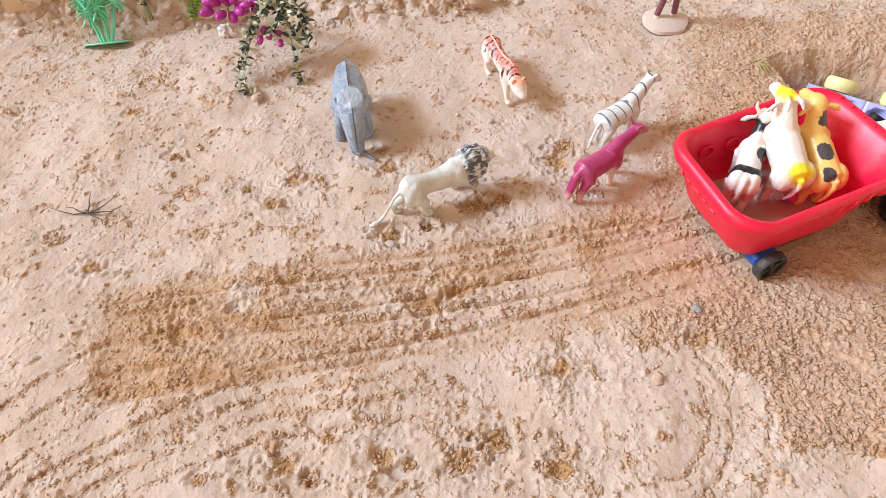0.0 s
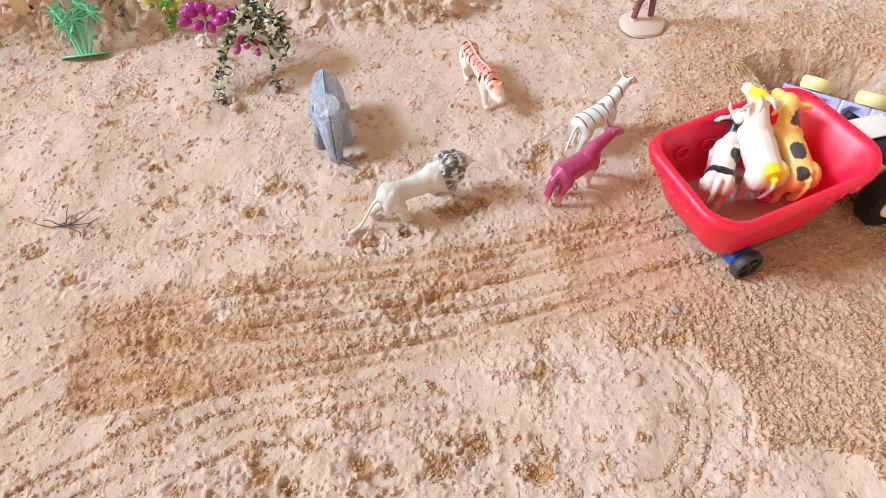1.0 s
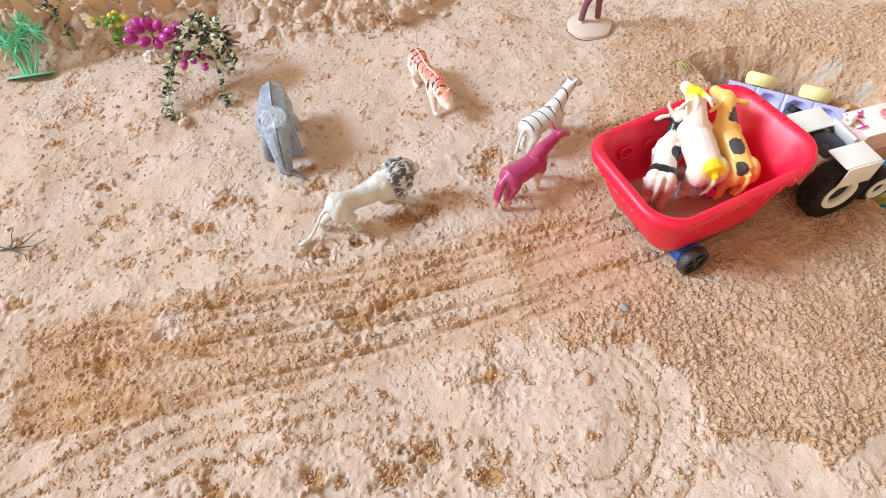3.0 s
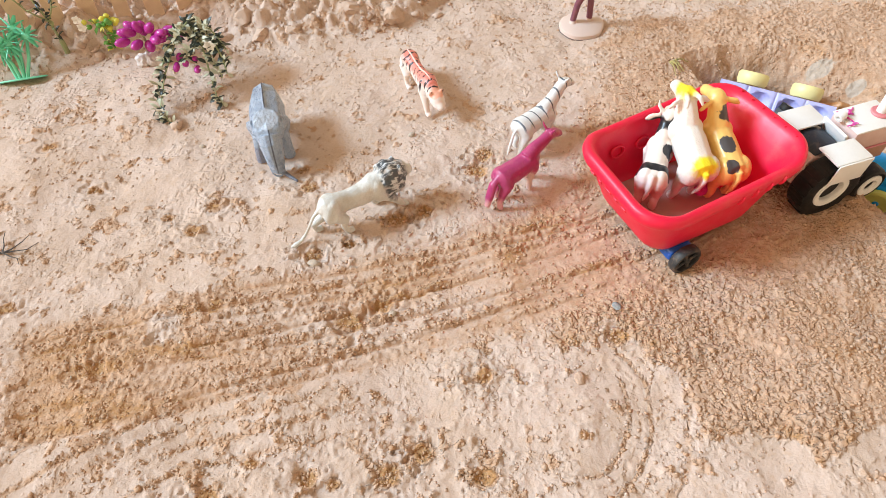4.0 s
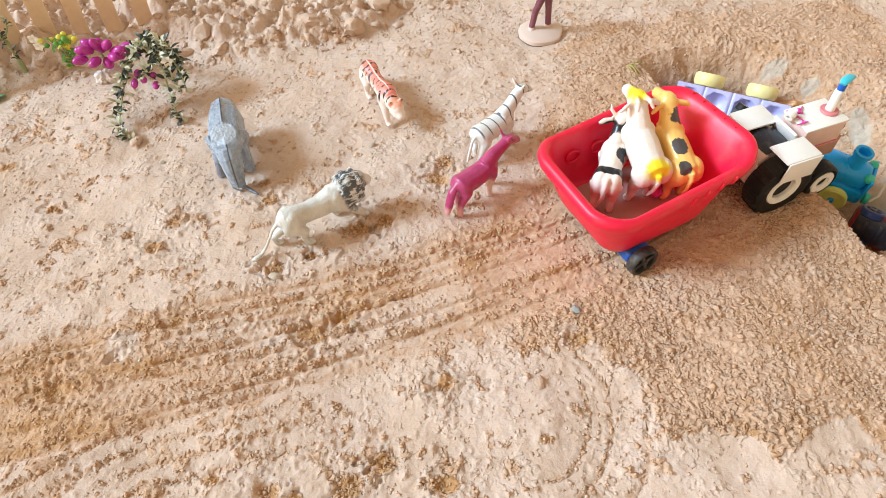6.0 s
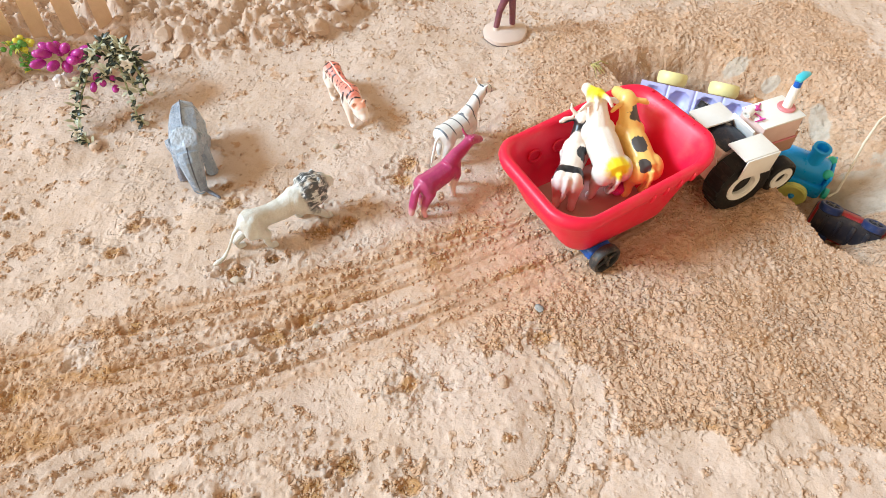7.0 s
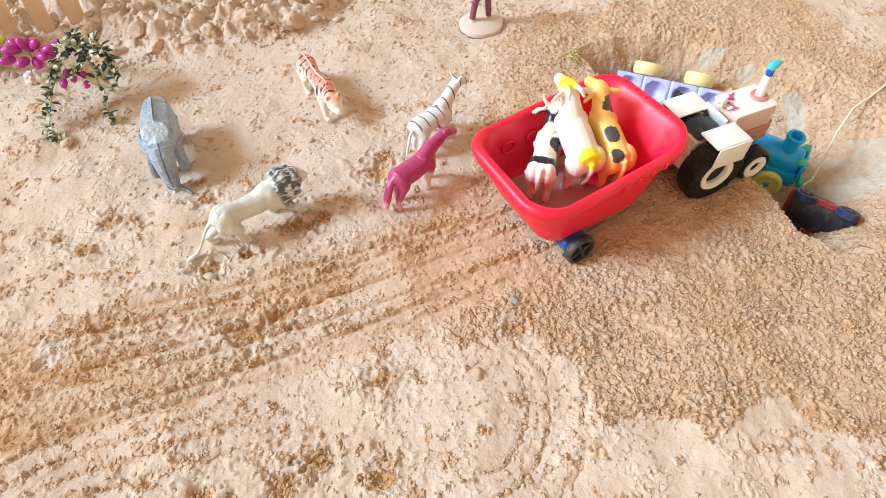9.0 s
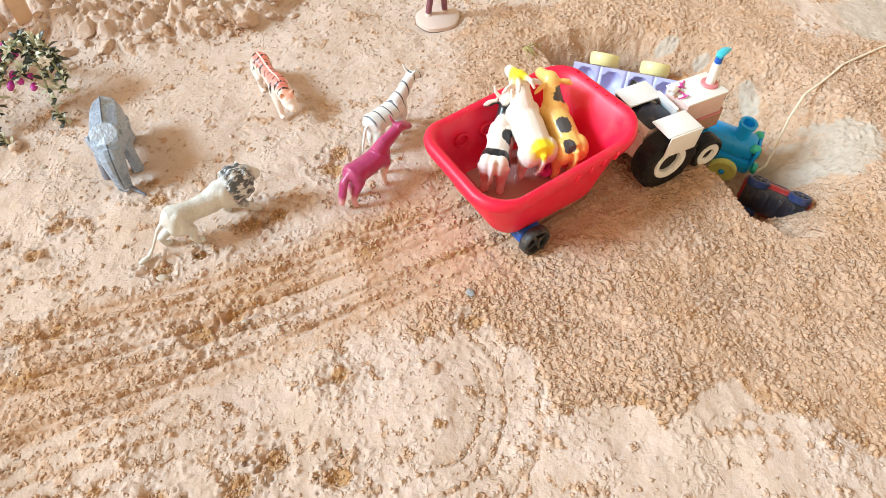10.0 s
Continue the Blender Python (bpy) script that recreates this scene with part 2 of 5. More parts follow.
DENTS = [(-0.014, 0.427, 0.011, 5), (0.024, 0.437, 0.009, 5), (0.073, 0.462, 0.013, 4), (0.10, 0.470, 0.012, 4), (0.135, 0.277, 0.009, 5), (-0.02, 0.205, 0.012, 3.5), (-0.075, 0.19, 0.008, 4),
         (-0.155, 0.352, 0.010, 4), (-0.135, 0.475, 0.010, 4), (-0.118, 0.508, 0.009, 4), (-0.165, 0.50, 0.008, 3), (0.165, 0.525, 0.014, 4), (0.175, 0.545, 0.012, 3), (-0.105, 0.38, 0.012, 3),
         (-0.205, 0.325, 0.012, 4), (0.075, 0.215, 0.010, 4), (0.045, 0.20, 0.012, 4), (0.208, 0.212, 0.005, 2), (0.02, 0.35, 0.017, 5), (0.052, 0.364, 0.013, 5), (-0.30, 0.40, 0.009, 3), (-0.25, 0.55, 0.009, 3),
         (0.12, 0.19, 0.011, 4), (0.26, 0.30, 0.010, 4), (-0.31, 0.62, 0.009, 3), (-0.096, 0.199, 0.011, 3.5), (-0.161, 0.191, 0.007, 3), (-0.062, 0.221, 0.008, 3), (0.002, 0.198, 0.008, 3), (-0.02, 0.52, 0.010, 4), (-0.022, 0.545, 0.008, 3)]


# wheel marks: offset from their middle line, lean, and depth
MARKS = [(-0.056, 0.02, 0.5), (-0.043, 0.03, 1.0), (-0.031, 0.00, 0.4), (-0.015, -0.04, 1.0), (0.003, 0.01, 1.2), (0.013, 0.03, 0.4), (0.024, -0.02, 0.6), (0.037, -0.03, 1.0), (0.052, -0.06, 0.8)]


def track_line(x):
    u = np.clip(x + 0.146, -0.3, 0.6)
    return 0.333 + 0.11 * u + 0.17 * u * np.abs(u)


def remember(fn):
    """Keeps the answers for large grids, so that each is worked out once."""
    kept = []

    def ask(x, y):
        if np.size(x) < 100000:
            return fn(x, y)
        for a, b, out in kept:
            if a is x and b is y:
                return out
        kept.append((x, y, fn(x, y)))
        del kept[:-2]
        return kept[-1][2]
    return ask


@remember
def track_rows(x, y):
    """The wheel marks: the offset from their middle, their extent, the crumbly ridges and the narrow grooves beside them."""
    v = y - track_line(x) + 0.006 * fbm(x * 0.5, y, 0.20, 2, 61)
    band = step(np.abs(v), 0.070, 0.054) * step(x, 0.46, 0.36) * step(x + 0.06 * fbm(x, y, 0.06, 2, 64), -0.33, -0.26)
    u = v + 0.0040 * fbm(x * 0.35, y, 0.05, 2, 68) + 0.0014 * fbm(x, y, 0.010, 2, 69)
    ridge, groove = 0 * x, 0 * x
    for k, (off, lean, deep) in enumerate(MARKS):
        d = u - off - lean * x
        here = deep * step(vnoise(x * 0.4, y, 0.06, 300 + k) + 0.25 * step(x, -0.15, 0.12), -0.35, 0.1)
        groove = np.maximum(groove, here * np.exp(-(d / 0.0017) ** 2))
        ridge = np.maximum(ridge, here * np.exp(-((d - 0.0052) / 0.0036) ** 2) * step(fbm(x * 0.6, y, 0.02, 2, 330 + k), -0.35, 0.15))
    return v, band, ridge * np.clip(1 + 1.6 * fbm(x, y, 0.007, 2, 66), 0.2, 2), groove


def disturbed(x, y):
    """Where the dry crust is broken and damper sand lies open, 0 to 1."""
    return step(fbm(x, y * 1.5, 0.040, 4, 151) + 1.3 * fbm(x, y, 0.009, 2, 152), 0.22, 0.75)


def cells(x, y, size, seed):
    """Distance to the nearest of scattered points, in cell sizes."""
    rng = np.random.RandomState(seed)
    px, py = rng.rand(128, 128), rng.rand(128, 128)
    u, v = x / size + 40.0, y / size + 40.0
    i, j = np.floor(u).astype(int), np.floor(v).astype(int)
    best = np.full(np.shape(x), 9.0)
    for di in (-1, 0, 1):
        for dj in (-1, 0, 1):
            a, b = (i + di) % 128, (j + dj) % 128
            best = np.minimum(best, (u - i - di - px[a, b]) ** 2 + (v - j - dj - py[a, b]) ** 2)
    return np.sqrt(best)


def sweep_grooves(x, y):
    """Shallow curved wheel lines in the dry sand, bending away from the main marks."""
    u = x + 0.10
    q = y - 0.15 * u + 1.6 * np.minimum(u, 0) ** 2 + 0.006 * fbm(x, y, 0.07, 2, 75) + 0.002 * fbm(x, y, 0.010, 2, 76)
    out = 0 * x
    for k, off in enumerate((0.222, 0.243, 0.262, 0.281, 0.301, 0.313, 0.330, 0.349, 0.366, 0.385)):
        out = np.maximum(out, (0.5 + 0.5 * (k * 0.618 % 1)) * step(vnoise(x * 0.5, y, 0.07, 350 + k), -0.30, 0.10) * np.exp(-((q - off) / 0.0032) ** 2))
    return out * step(x, 0.06, -0.04) * step(x, -0.44, -0.38) * step(y, 0.345, 0.32) * step(y, 0.13, 0.17)


def turn_grooves(x, y):
    """Narrow curved grooves where wheels have turned, clearest on one side."""
    r = np.hypot((x - 0.195) * 1.0, (y - 0.240) * 0.9) + 0.006 * fbm(x, y, 0.05, 3, 71)
    side = step(x - 0.195 + 0.3 * (0.24 - y), -0.02, 0.045) * step(fbm(x, y, 0.03, 2, 73), -0.45, 0.05) * step(y, 0.31, 0.285)
    out = 0 * x
    for rad, k in ((0.034, 0.35), (0.055, 1.0), (0.064, 0.4), (0.074, 1.0), (0.086, 0.3), (0.103, 0.7)):
        out = np.maximum(out, k * np.exp(-((r - rad) / 0.0025) ** 2))
    return out * np.maximum(side, 0.3 * step(r, 0.08, 0.07))


def height(x, y):
    """The sand's height, in metres."""
    core = step(np.maximum(np.maximum(-0.56 - x, x - 0.98), np.maximum(0.06 - y, y - 0.98)), 0.10, 0.0)
    near = step(np.hypot(x - 0.2, y - 0.5), 2.5, 1.0)
    h = 0.010 * fbm(x, y, 0.16, 2, 3) + core * 0.0042 * fbm(x, y, 0.045, 3, 11)
    damp = damp_groove_shade(x, y)
    rough = 0.20 + 0.40 * step(fbm(x, y, 0.05, 3, 23), 0.0, 0.35) + 0.6 * damp
    grain = 0.0015 * fbm(x, y, 0.016, 3, 31) + 0.0024 * np.maximum(fbm(x, y, 0.0050, 2, 47), 0)
    crumb = 0.0046 * np.maximum(0, 0.60 - cells(x + 0.003 * fbm(x, y, 0.008, 2, 54), y + 0.003 * fbm(x, y, 0.008, 2, 55), 0.0052, 53)) * step(fbm(x, y, 0.02, 2, 59) + 0.25 * damp, -0.1, 0.3)
    h = h + core * rough * (grain + crumb * (0.4 + 0.9 * step(damp, 0.1, 0.5)))
    # wheel marks from the left towards the trailer
    v, band, rows, groove = track_rows(x, y)
    h = h * (1 - 0.4 * band * core) + core * band * (-0.0018 + 0.0017 * rows - 0.0022 * groove)
    h = h - 0.0026 * core * sweep_grooves(x, y)
    # round turning marks, clearest on one side
    turn = turn_grooves(x, y)
    h = h - 0.0017 * turn * core
    ragged = np.clip(1 + 1.4 * vnoise(x, y, 0.009, 83) + 1.0 * vnoise(x, y, 0.004, 84), 0.45, 2)
    for cx, cy, rad, deep in DENTS:
        d = np.hypot(x - cx, (y - cy) * 1.4) / rad * ragged
        h = h - 0.0009 * deep * np.exp(-(d ** 2)) + 0.0004 * deep * np.exp(-((d - 1.6) / 0.45) ** 2)
    # the damp heap beside the pit
    h = h + 0.009 * step(x, 0.27, 0.42) * step(np.abs(y - 0.4), 0.42, 0.2) * step(x, 1.3, 0.9)
    # the bank of clods below the fence
    front = 0.775 - 0.03 * fbm(x, y, 0.12, 2, 91) + 0.35 * np.maximum(x - 0.05, 0) + 0.05 * step(x, -0.3, -0.2) * step(x, -0.05, -0.2)
    rise = step(y - front, 0.0, 0.075)
    lump = 0.8 * np.abs(fbm(x, y, 0.032, 3, 97)) + 0.42 * np.maximum(0, 0.75 - cells(x + 0.008 * fbm(x, y, 0.02, 2, 98), y + 0.008 * fbm(x, y, 0.02, 2, 96), 0.026, 99)) + 0.07 * fbm(x, y, 0.009, 3, 95)
    h = h + rise * step(x, 0.4, 0.1) * (0.012 + 0.040 * lump * core)
    # the pit
    poly = LIP + FAR[1:-1]
    wob = 0.010 * fbm(x, y, 0.03, 3, 107) * core
    dl, df = line_distance(x, y, LIP) + wob * 0.8, line_distance(x, y, FAR) + wob
    deep = np.where(inside(x, y, poly), step(dl, 0.0, 0.010) * step(df / (0.055 + 0.08 * step(x, 0.54, 0.66)), -0.05, 1.0), 0)
    h = h * (1 - 0.75 * deep) - 0.074 * deep
    return h * near


# Damp sand plus groove shading painted as tone and darker dents, 0 to 1.
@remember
def damp_groove_shade(x, y):
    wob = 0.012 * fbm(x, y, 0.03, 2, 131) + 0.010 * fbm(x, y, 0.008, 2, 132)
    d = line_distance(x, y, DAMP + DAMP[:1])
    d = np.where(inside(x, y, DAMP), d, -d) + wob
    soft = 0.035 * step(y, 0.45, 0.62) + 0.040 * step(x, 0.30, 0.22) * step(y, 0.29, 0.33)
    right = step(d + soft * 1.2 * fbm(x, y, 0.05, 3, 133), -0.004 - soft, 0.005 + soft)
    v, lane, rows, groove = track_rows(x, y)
    # damp wheel band; the groove term paints shading into its colour
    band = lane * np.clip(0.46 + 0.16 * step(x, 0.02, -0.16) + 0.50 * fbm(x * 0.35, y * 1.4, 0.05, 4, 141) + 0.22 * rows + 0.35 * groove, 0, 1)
    # turn and sweep grooves: their shading painted in as a darker tone
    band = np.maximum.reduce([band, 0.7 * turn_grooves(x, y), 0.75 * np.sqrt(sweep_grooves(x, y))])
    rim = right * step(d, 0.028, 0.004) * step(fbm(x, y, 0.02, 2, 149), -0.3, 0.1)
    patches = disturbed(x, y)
    # dents: full tone at the middle, fading out towards their edges
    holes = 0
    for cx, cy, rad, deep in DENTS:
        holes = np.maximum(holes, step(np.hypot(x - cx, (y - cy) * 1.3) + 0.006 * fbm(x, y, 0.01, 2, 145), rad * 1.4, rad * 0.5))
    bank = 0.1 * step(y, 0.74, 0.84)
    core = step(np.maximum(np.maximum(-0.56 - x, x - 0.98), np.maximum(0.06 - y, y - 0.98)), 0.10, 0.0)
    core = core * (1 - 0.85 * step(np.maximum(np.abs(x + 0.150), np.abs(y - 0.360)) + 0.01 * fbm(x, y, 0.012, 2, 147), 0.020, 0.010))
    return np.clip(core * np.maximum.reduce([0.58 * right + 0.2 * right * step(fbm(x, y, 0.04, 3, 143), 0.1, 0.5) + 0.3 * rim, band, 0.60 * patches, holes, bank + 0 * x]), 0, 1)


def coarse_at(x, y):
    """Where the sand is clotted and crumbly, 0 to 1."""
    v, lane, rows, groove = track_rows(x, y)
    damp = damp_groove_shade(x, y)
    inlane = lane * np.clip(1.3 * rows + 0.25 * step(x, 0.0, -0.15), 0, 1)
    open_sand = step(damp, 0.15, 0.5) * (1 - lane) * (0.35 + 0.65 * step(fbm(x, y, 0.035, 3, 181), -0.25, 0.2))
    loose = np.maximum(0.04 + 0.4 * step(fbm(x, y, 0.03, 3, 182), 0.15, 0.4), 0.8 * np.sqrt(sweep_grooves(x, y)))
    return np.clip(np.maximum.reduce([inlane, open_sand * (1 - 0.5 * step(y, 0.47, 0.58)), loose]) * (1 - 0.9 * bare_at(x, y)), 0, 1)


def bare_at(x, y):
    out = 0 * x
    for cx, cy, rx, ry in ((0.685, 0.44, 0.05, 0.05), (0.720, 0.43, 0.060, 0.065), (0.69, 0.55, 0.014, 0.026), (0.622, 0.652, 0.022, 0.012), (0.655, 0.62, 0.014, 0.010), (0.935, 0.625, 0.10, 0.085)):
        out = np.maximum(out, step(np.hypot((x - cx) / rx, (y - cy) / ry), 1.2, 0.5))
    return out


def build_ground():
    def axis(lo, hi, stepsize, far):
        core = np.arange(lo, hi, stepsize)
        grow = np.cumsum(stepsize * 1.35 ** np.arange(1, 40))
        grow = grow[grow < far]
        return np.concatenate([lo - grow[::-1], core, core[-1] + grow])
    xs, ys = axis(-0.56, 0.96, 0.0015, 60), axis(0.06, 0.97, 0.0015, 60)
    gx, gy = np.meshgrid(xs, ys, indexing="ij")
    co = np.stack([gx, gy, height(gx, gy)], -1).reshape(-1, 3)
    nx, ny = len(xs), len(ys)
    idx = np.arange(nx * ny).reshape(nx, ny)
    quads = np.stack([idx[:-1, :-1], idx[1:, :-1], idx[1:, 1:], idx[:-1, 1:]], -1).reshape(-1, 4)
    me = bpy.data.meshes.new("ground")
    me.vertices.add(len(co))
    me.vertices.foreach_set("co", co.ravel().astype(np.float32))
    me.loops.add(quads.size)
    me.loops.foreach_set("vertex_index", quads.ravel().astype(np.int32))
    me.polygons.add(len(quads))
    me.polygons.foreach_set("loop_start", np.arange(0, quads.size, 4, dtype=np.int32))
    me.polygons.foreach_set("use_smooth", np.ones(len(quads), bool))
    me.update(calc_edges=True)
    for name, fn in (("damp", damp_groove_shade), ("bare", bare_at), ("coarse", coarse_at)):
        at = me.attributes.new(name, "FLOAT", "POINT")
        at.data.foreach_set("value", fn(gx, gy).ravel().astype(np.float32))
    me.materials.append(SAND)
    return tagged(new("ground", me), "loose orange sand, pale where dry, brown where damp, grooves shaded in colour", "sand", kind="structure")


def z_at(x, y):
    return float(height(np.array([x]), np.array([y]))[0])


ground = build_ground()


def scatter(name, label, category, material, xs, ys, sizes, sink, seed, sub=1, flat=0.7):
    """Many small lumps on the sand as one mesh."""
    rng = np.random.RandomState(seed)
    if sub == 1:
        base = np.array([(1, 0, 0), (0, 1, 0), (-1, 0, 0), (0, -1, 0), (0, 0, 1), (0, 0, -1)], float)
        faces = np.array([(0, 1, 4), (1, 2, 4), (2, 3, 4), (3, 0, 4), (1, 0, 5), (2, 1, 5), (3, 2, 5), (0, 3, 5)])
    else:
        bm = bmesh.new()
        bmesh.ops.create_icosphere(bm, subdivisions=sub, radius=1)
        bm.verts.ensure_lookup_table()
        base = np.array([v.co for v in bm.verts])
        faces = np.array([[v.index for v in f.verts] for f in bm.faces])
        bm.free()
    n, k = len(xs), len(base)
    zs = height(xs, ys)
    ang = rng.rand(n) * math.tau
    v = base[None] * (1.1 + 0.20 * rng.randn(n, k, 1)) * (sizes[:, None, None] * (0.65 + 0.7 * rng.rand(n, 1, 3)))
    v[..., 2] *= flat
    c, s = np.cos(ang)[:, None], np.sin(ang)[:, None]
    p = np.stack([v[..., 0] * c - v[..., 1] * s + xs[:, None], v[..., 0] * s + v[..., 1] * c + ys[:, None], v[..., 2] + (zs + sizes * sink)[:, None]], -1)
    f = (faces[None] + (np.arange(n) * k)[:, None, None]).reshape(-1, 3)
    me = bpy.data.meshes.new(name)
    me.vertices.add(n * k)
    me.vertices.foreach_set("co", p.ravel().astype(np.float32))
    me.loops.add(f.size)
    me.loops.foreach_set("vertex_index", f.ravel().astype(np.int32))
    me.polygons.add(len(f))
    me.polygons.foreach_set("loop_start", np.arange(0, f.size, 3, dtype=np.int32))
    me.update(calc_edges=True)
    me.polygons.foreach_set("use_smooth", np.ones(len(f), bool))
    me.materials.append(material)
    return tagged(new(name, me), label, category, kind="stuff")


def crumbs():
    rng = np.random.RandomState(5)
    n = 330000
    x, y = rng.uniform(-0.5, 0.9, n), rng.uniform(0.08, 0.95, n)
    _, lane, rows, _ = track_rows(x, y)
    clump = step(fbm(x, y, 0.012, 2, 173) + 0.5 * fbm(x, y, 0.05, 2, 172), -0.05, 0.25)
    keep = rng.rand(n) / 0.65 < 0.02 + 0.11 * step(fbm(x, y, 0.03, 3, 171), 0.15, 0.4) + 0.35 * lane * rows + 0.50 * damp_groove_shade(x, y) * (0.25 + 0.75 * clump) * (1 - 0.6 * lane) + 0.12 * step(y, 0.74, 0.82)
    keep &= ~((height(x, y) < -0.050) & (rng.rand(n) < 0.8)) & (bare_at(x, y) < 0.5)
    x, y = x[keep], y[keep]
    # the damp sand is crumbled all over
    n = 420000
    ax, ay = rng.uniform(-0.35, 0.88, n), rng.uniform(0.09, 0.80, n)
    clump = step(fbm(ax, ay, 0.010, 2, 174) + 0.6 * fbm(ax, ay, 0.05, 2, 172), -0.10, 0.22)
    keep = (rng.rand(n) < 0.38 * damp_groove_shade(ax, ay) ** 1.3 * (0.15 + 0.85 * clump) * (1 - 0.65 * step(ay, 0.5, 0.66)) * (1 - 0.75 * track_rows(ax, ay)[1]) * np.where(inside(ax, ay, LIP + FAR[1:-1]), 0.35, 1.0)) & (bare_at(ax, ay) < 0.5)
    keep[keep] &= height(ax[keep], ay[keep]) > -0.050
    x, y = np.concatenate([x, ax[keep]]), np.concatenate([y, ay[keep]])
    s = 0.0006 + 0.0014 * rng.rand(len(x)) ** 2.2 + 0.0020 * rng.rand(len(x)) * (rng.rand(len(x)) > 0.97)
    wet = damp_groove_shade(x, y) > 0.22 + 0.28 * rng.rand(len(x))
    scatter("damp_crumbs", "scattered crumbs of damp brown sand", "sand", CRUMB_WET, x[wet], y[wet], s[wet], 0.15, 6)
    scatter("dry_crumbs", "scattered crumbs of pale dry sand", "sand", CRUMB, x[~wet], y[~wet], s[~wet], 0.15, 9)
    x, y = rng.uniform(-0.48, 0.8, 160), rng.uniform(0.1, 0.85, 160)
    scatter("sand_grit", "tiny pale stone grains lying in sand", "grit", PEBBLE, x, y, 0.0006 + 0.0007 * rng.rand(160), 0.5, 7)
    # clods of the bank
    n = 520
    x = rng.uniform(-0.55, 0.25, n)
    y = 0.775 + 0.35 * np.maximum(x - 0.05, 0) + 0.15 * rng.rand(n) ** 1.1
    s = 0.0014 + 0.0040 * rng.rand(n) ** 2.6
    scatter("sand_clods", "heaped crumbly clods of orange sand below the fence", "sand", CLOD, x, y, s, 0.05, 8, sub=2, flat=0.75)


def clod_thing(x, y, r, seed):
    rng = random.Random(seed)
    bm = bmesh.new()
    bmesh.ops.create_icosphere(bm, subdivisions=3, radius=1)
    off = Vector((seed * 3.1, seed * 1.7, 0))
    cuts = [(Vector((rng.uniform(-1, 1), rng.uniform(-1, 1), rng.uniform(-0.4, 1))).normalized(), rng.uniform(0.55, 0.85)) for _ in range(7)]
    for v in bm.verts:
        p = v.co * (1 + 0.25 * noise.noise(v.co * 1.3 + off))
        for n, d in cuts:
            over = p.dot(n) - d
            if over > 0:
                p = p - n * over * 0.9
        p = p * (1 + 0.20 * noise.noise(v.co * 3.5 + off) + 0.12 * noise.noise(v.co * 8 + off))
        v.co = Vector((p.x * 1.25, p.y * 0.95, p.z * 0.75)) * r * (1 + 0.22 * noise.noise(v.co * 2.2 + off * 2))
    ob = part("sand_clod", bm, CLOD)
    ob.matrix_world = pose(x, y, z_at(x, y) - r * 0.05, 0, 0, rng.uniform(0, 360))
    return tagged(ob, "lump of crumbly orange sand in the bank", "sand clod", "clods in the bank")


crumbs()
_r = random.Random(12)
for i in range(30):
    cx = _r.uniform(-0.5, 0.16)
    clod_thing(cx, 0.80 + 0.35 * max(cx - 0.05, 0) + _r.uniform(-0.005, 0.06), _r.uniform(0.007, 0.018), i)
for i, (px, py, r) in enumerate(((-0.138, 0.600, 0.0030), (0.099, 0.584, 0.0035), (0.215, 0.263, 0.0050), (0.266, 0.330, 0.0042), (-0.012, 0.418, 0.005), (0.06, 0.35, 0.0035), (-0.17, 0.637, 0.007))):
    bm = bmesh.new()
    bmesh.ops.create_icosphere(bm, subdivisions=2, radius=r)
    for v in bm.verts:
        v.co = Vector((v.co.x * 1.25, v.co.y * 0.9, v.co.z * 0.6)) * (1 + 0.3 * noise.noise(v.co * 300 + Vector((i, 0, 0))))
    ob = part("pebble", bm, CLOD if i in (2, 6) else FLINT if i == 3 else PEBBLE)
    ob.matrix_world = pose(px, py, z_at(px, py) + r * 0.3, 0, 0, 40 * i)
    tagged(ob, ("flat clod of orange sand lying on the crust" if i in (2, 6) else "small blue-grey stone lying on damp sand" if i == 3 else "small pale pebble lying on the sand"), "pebble", "loose pebbles")


# ---- toy animals, each one moulded piece ----
def creature(name, build, material, m, label, voxel=0.001, smooth=10, group="toy animals on the sand"):
    bm = bmesh.new()
    build(bm)
    ob = part(name, bm, material)
    r = ob.modifiers.new("blend", "REMESH")
    r.mode, r.voxel_size, r.use_smooth_shade = "VOXEL", voxel, True
    s = ob.modifiers.new("round", "SMOOTH")
    s.factor, s.iterations = 0.5, smooth
    ob.matrix_world = m
    return tagged(ob, label, "toy animal", group)


def stripes(tone, scale, lo, hi, axis="X", distort=3.0, zmin=None):
    def extra(nt, vec, col):
        w = add(nt, "ShaderNodeTexWave", Scale=scale, Distortion=distort, Detail=2.0)
        w.inputs["Detail Scale"].default_value = 1.2
        w.bands_direction = axis
        nt.links.new(vec, w.inputs["Vector"])
        k = ramp(nt, w.outputs["Fac"], lo, hi)
        if zmin is not None:
            sep = nt.nodes.new("ShaderNodeSeparateXYZ")
            nt.links.new(vec, sep.inputs[0])
            k = math_node(nt, "MULTIPLY", k, ramp(nt, sep.outputs["Z"], zmin - 0.004, zmin + 0.004))
        return blend(nt, k, col, tone)
    return extra


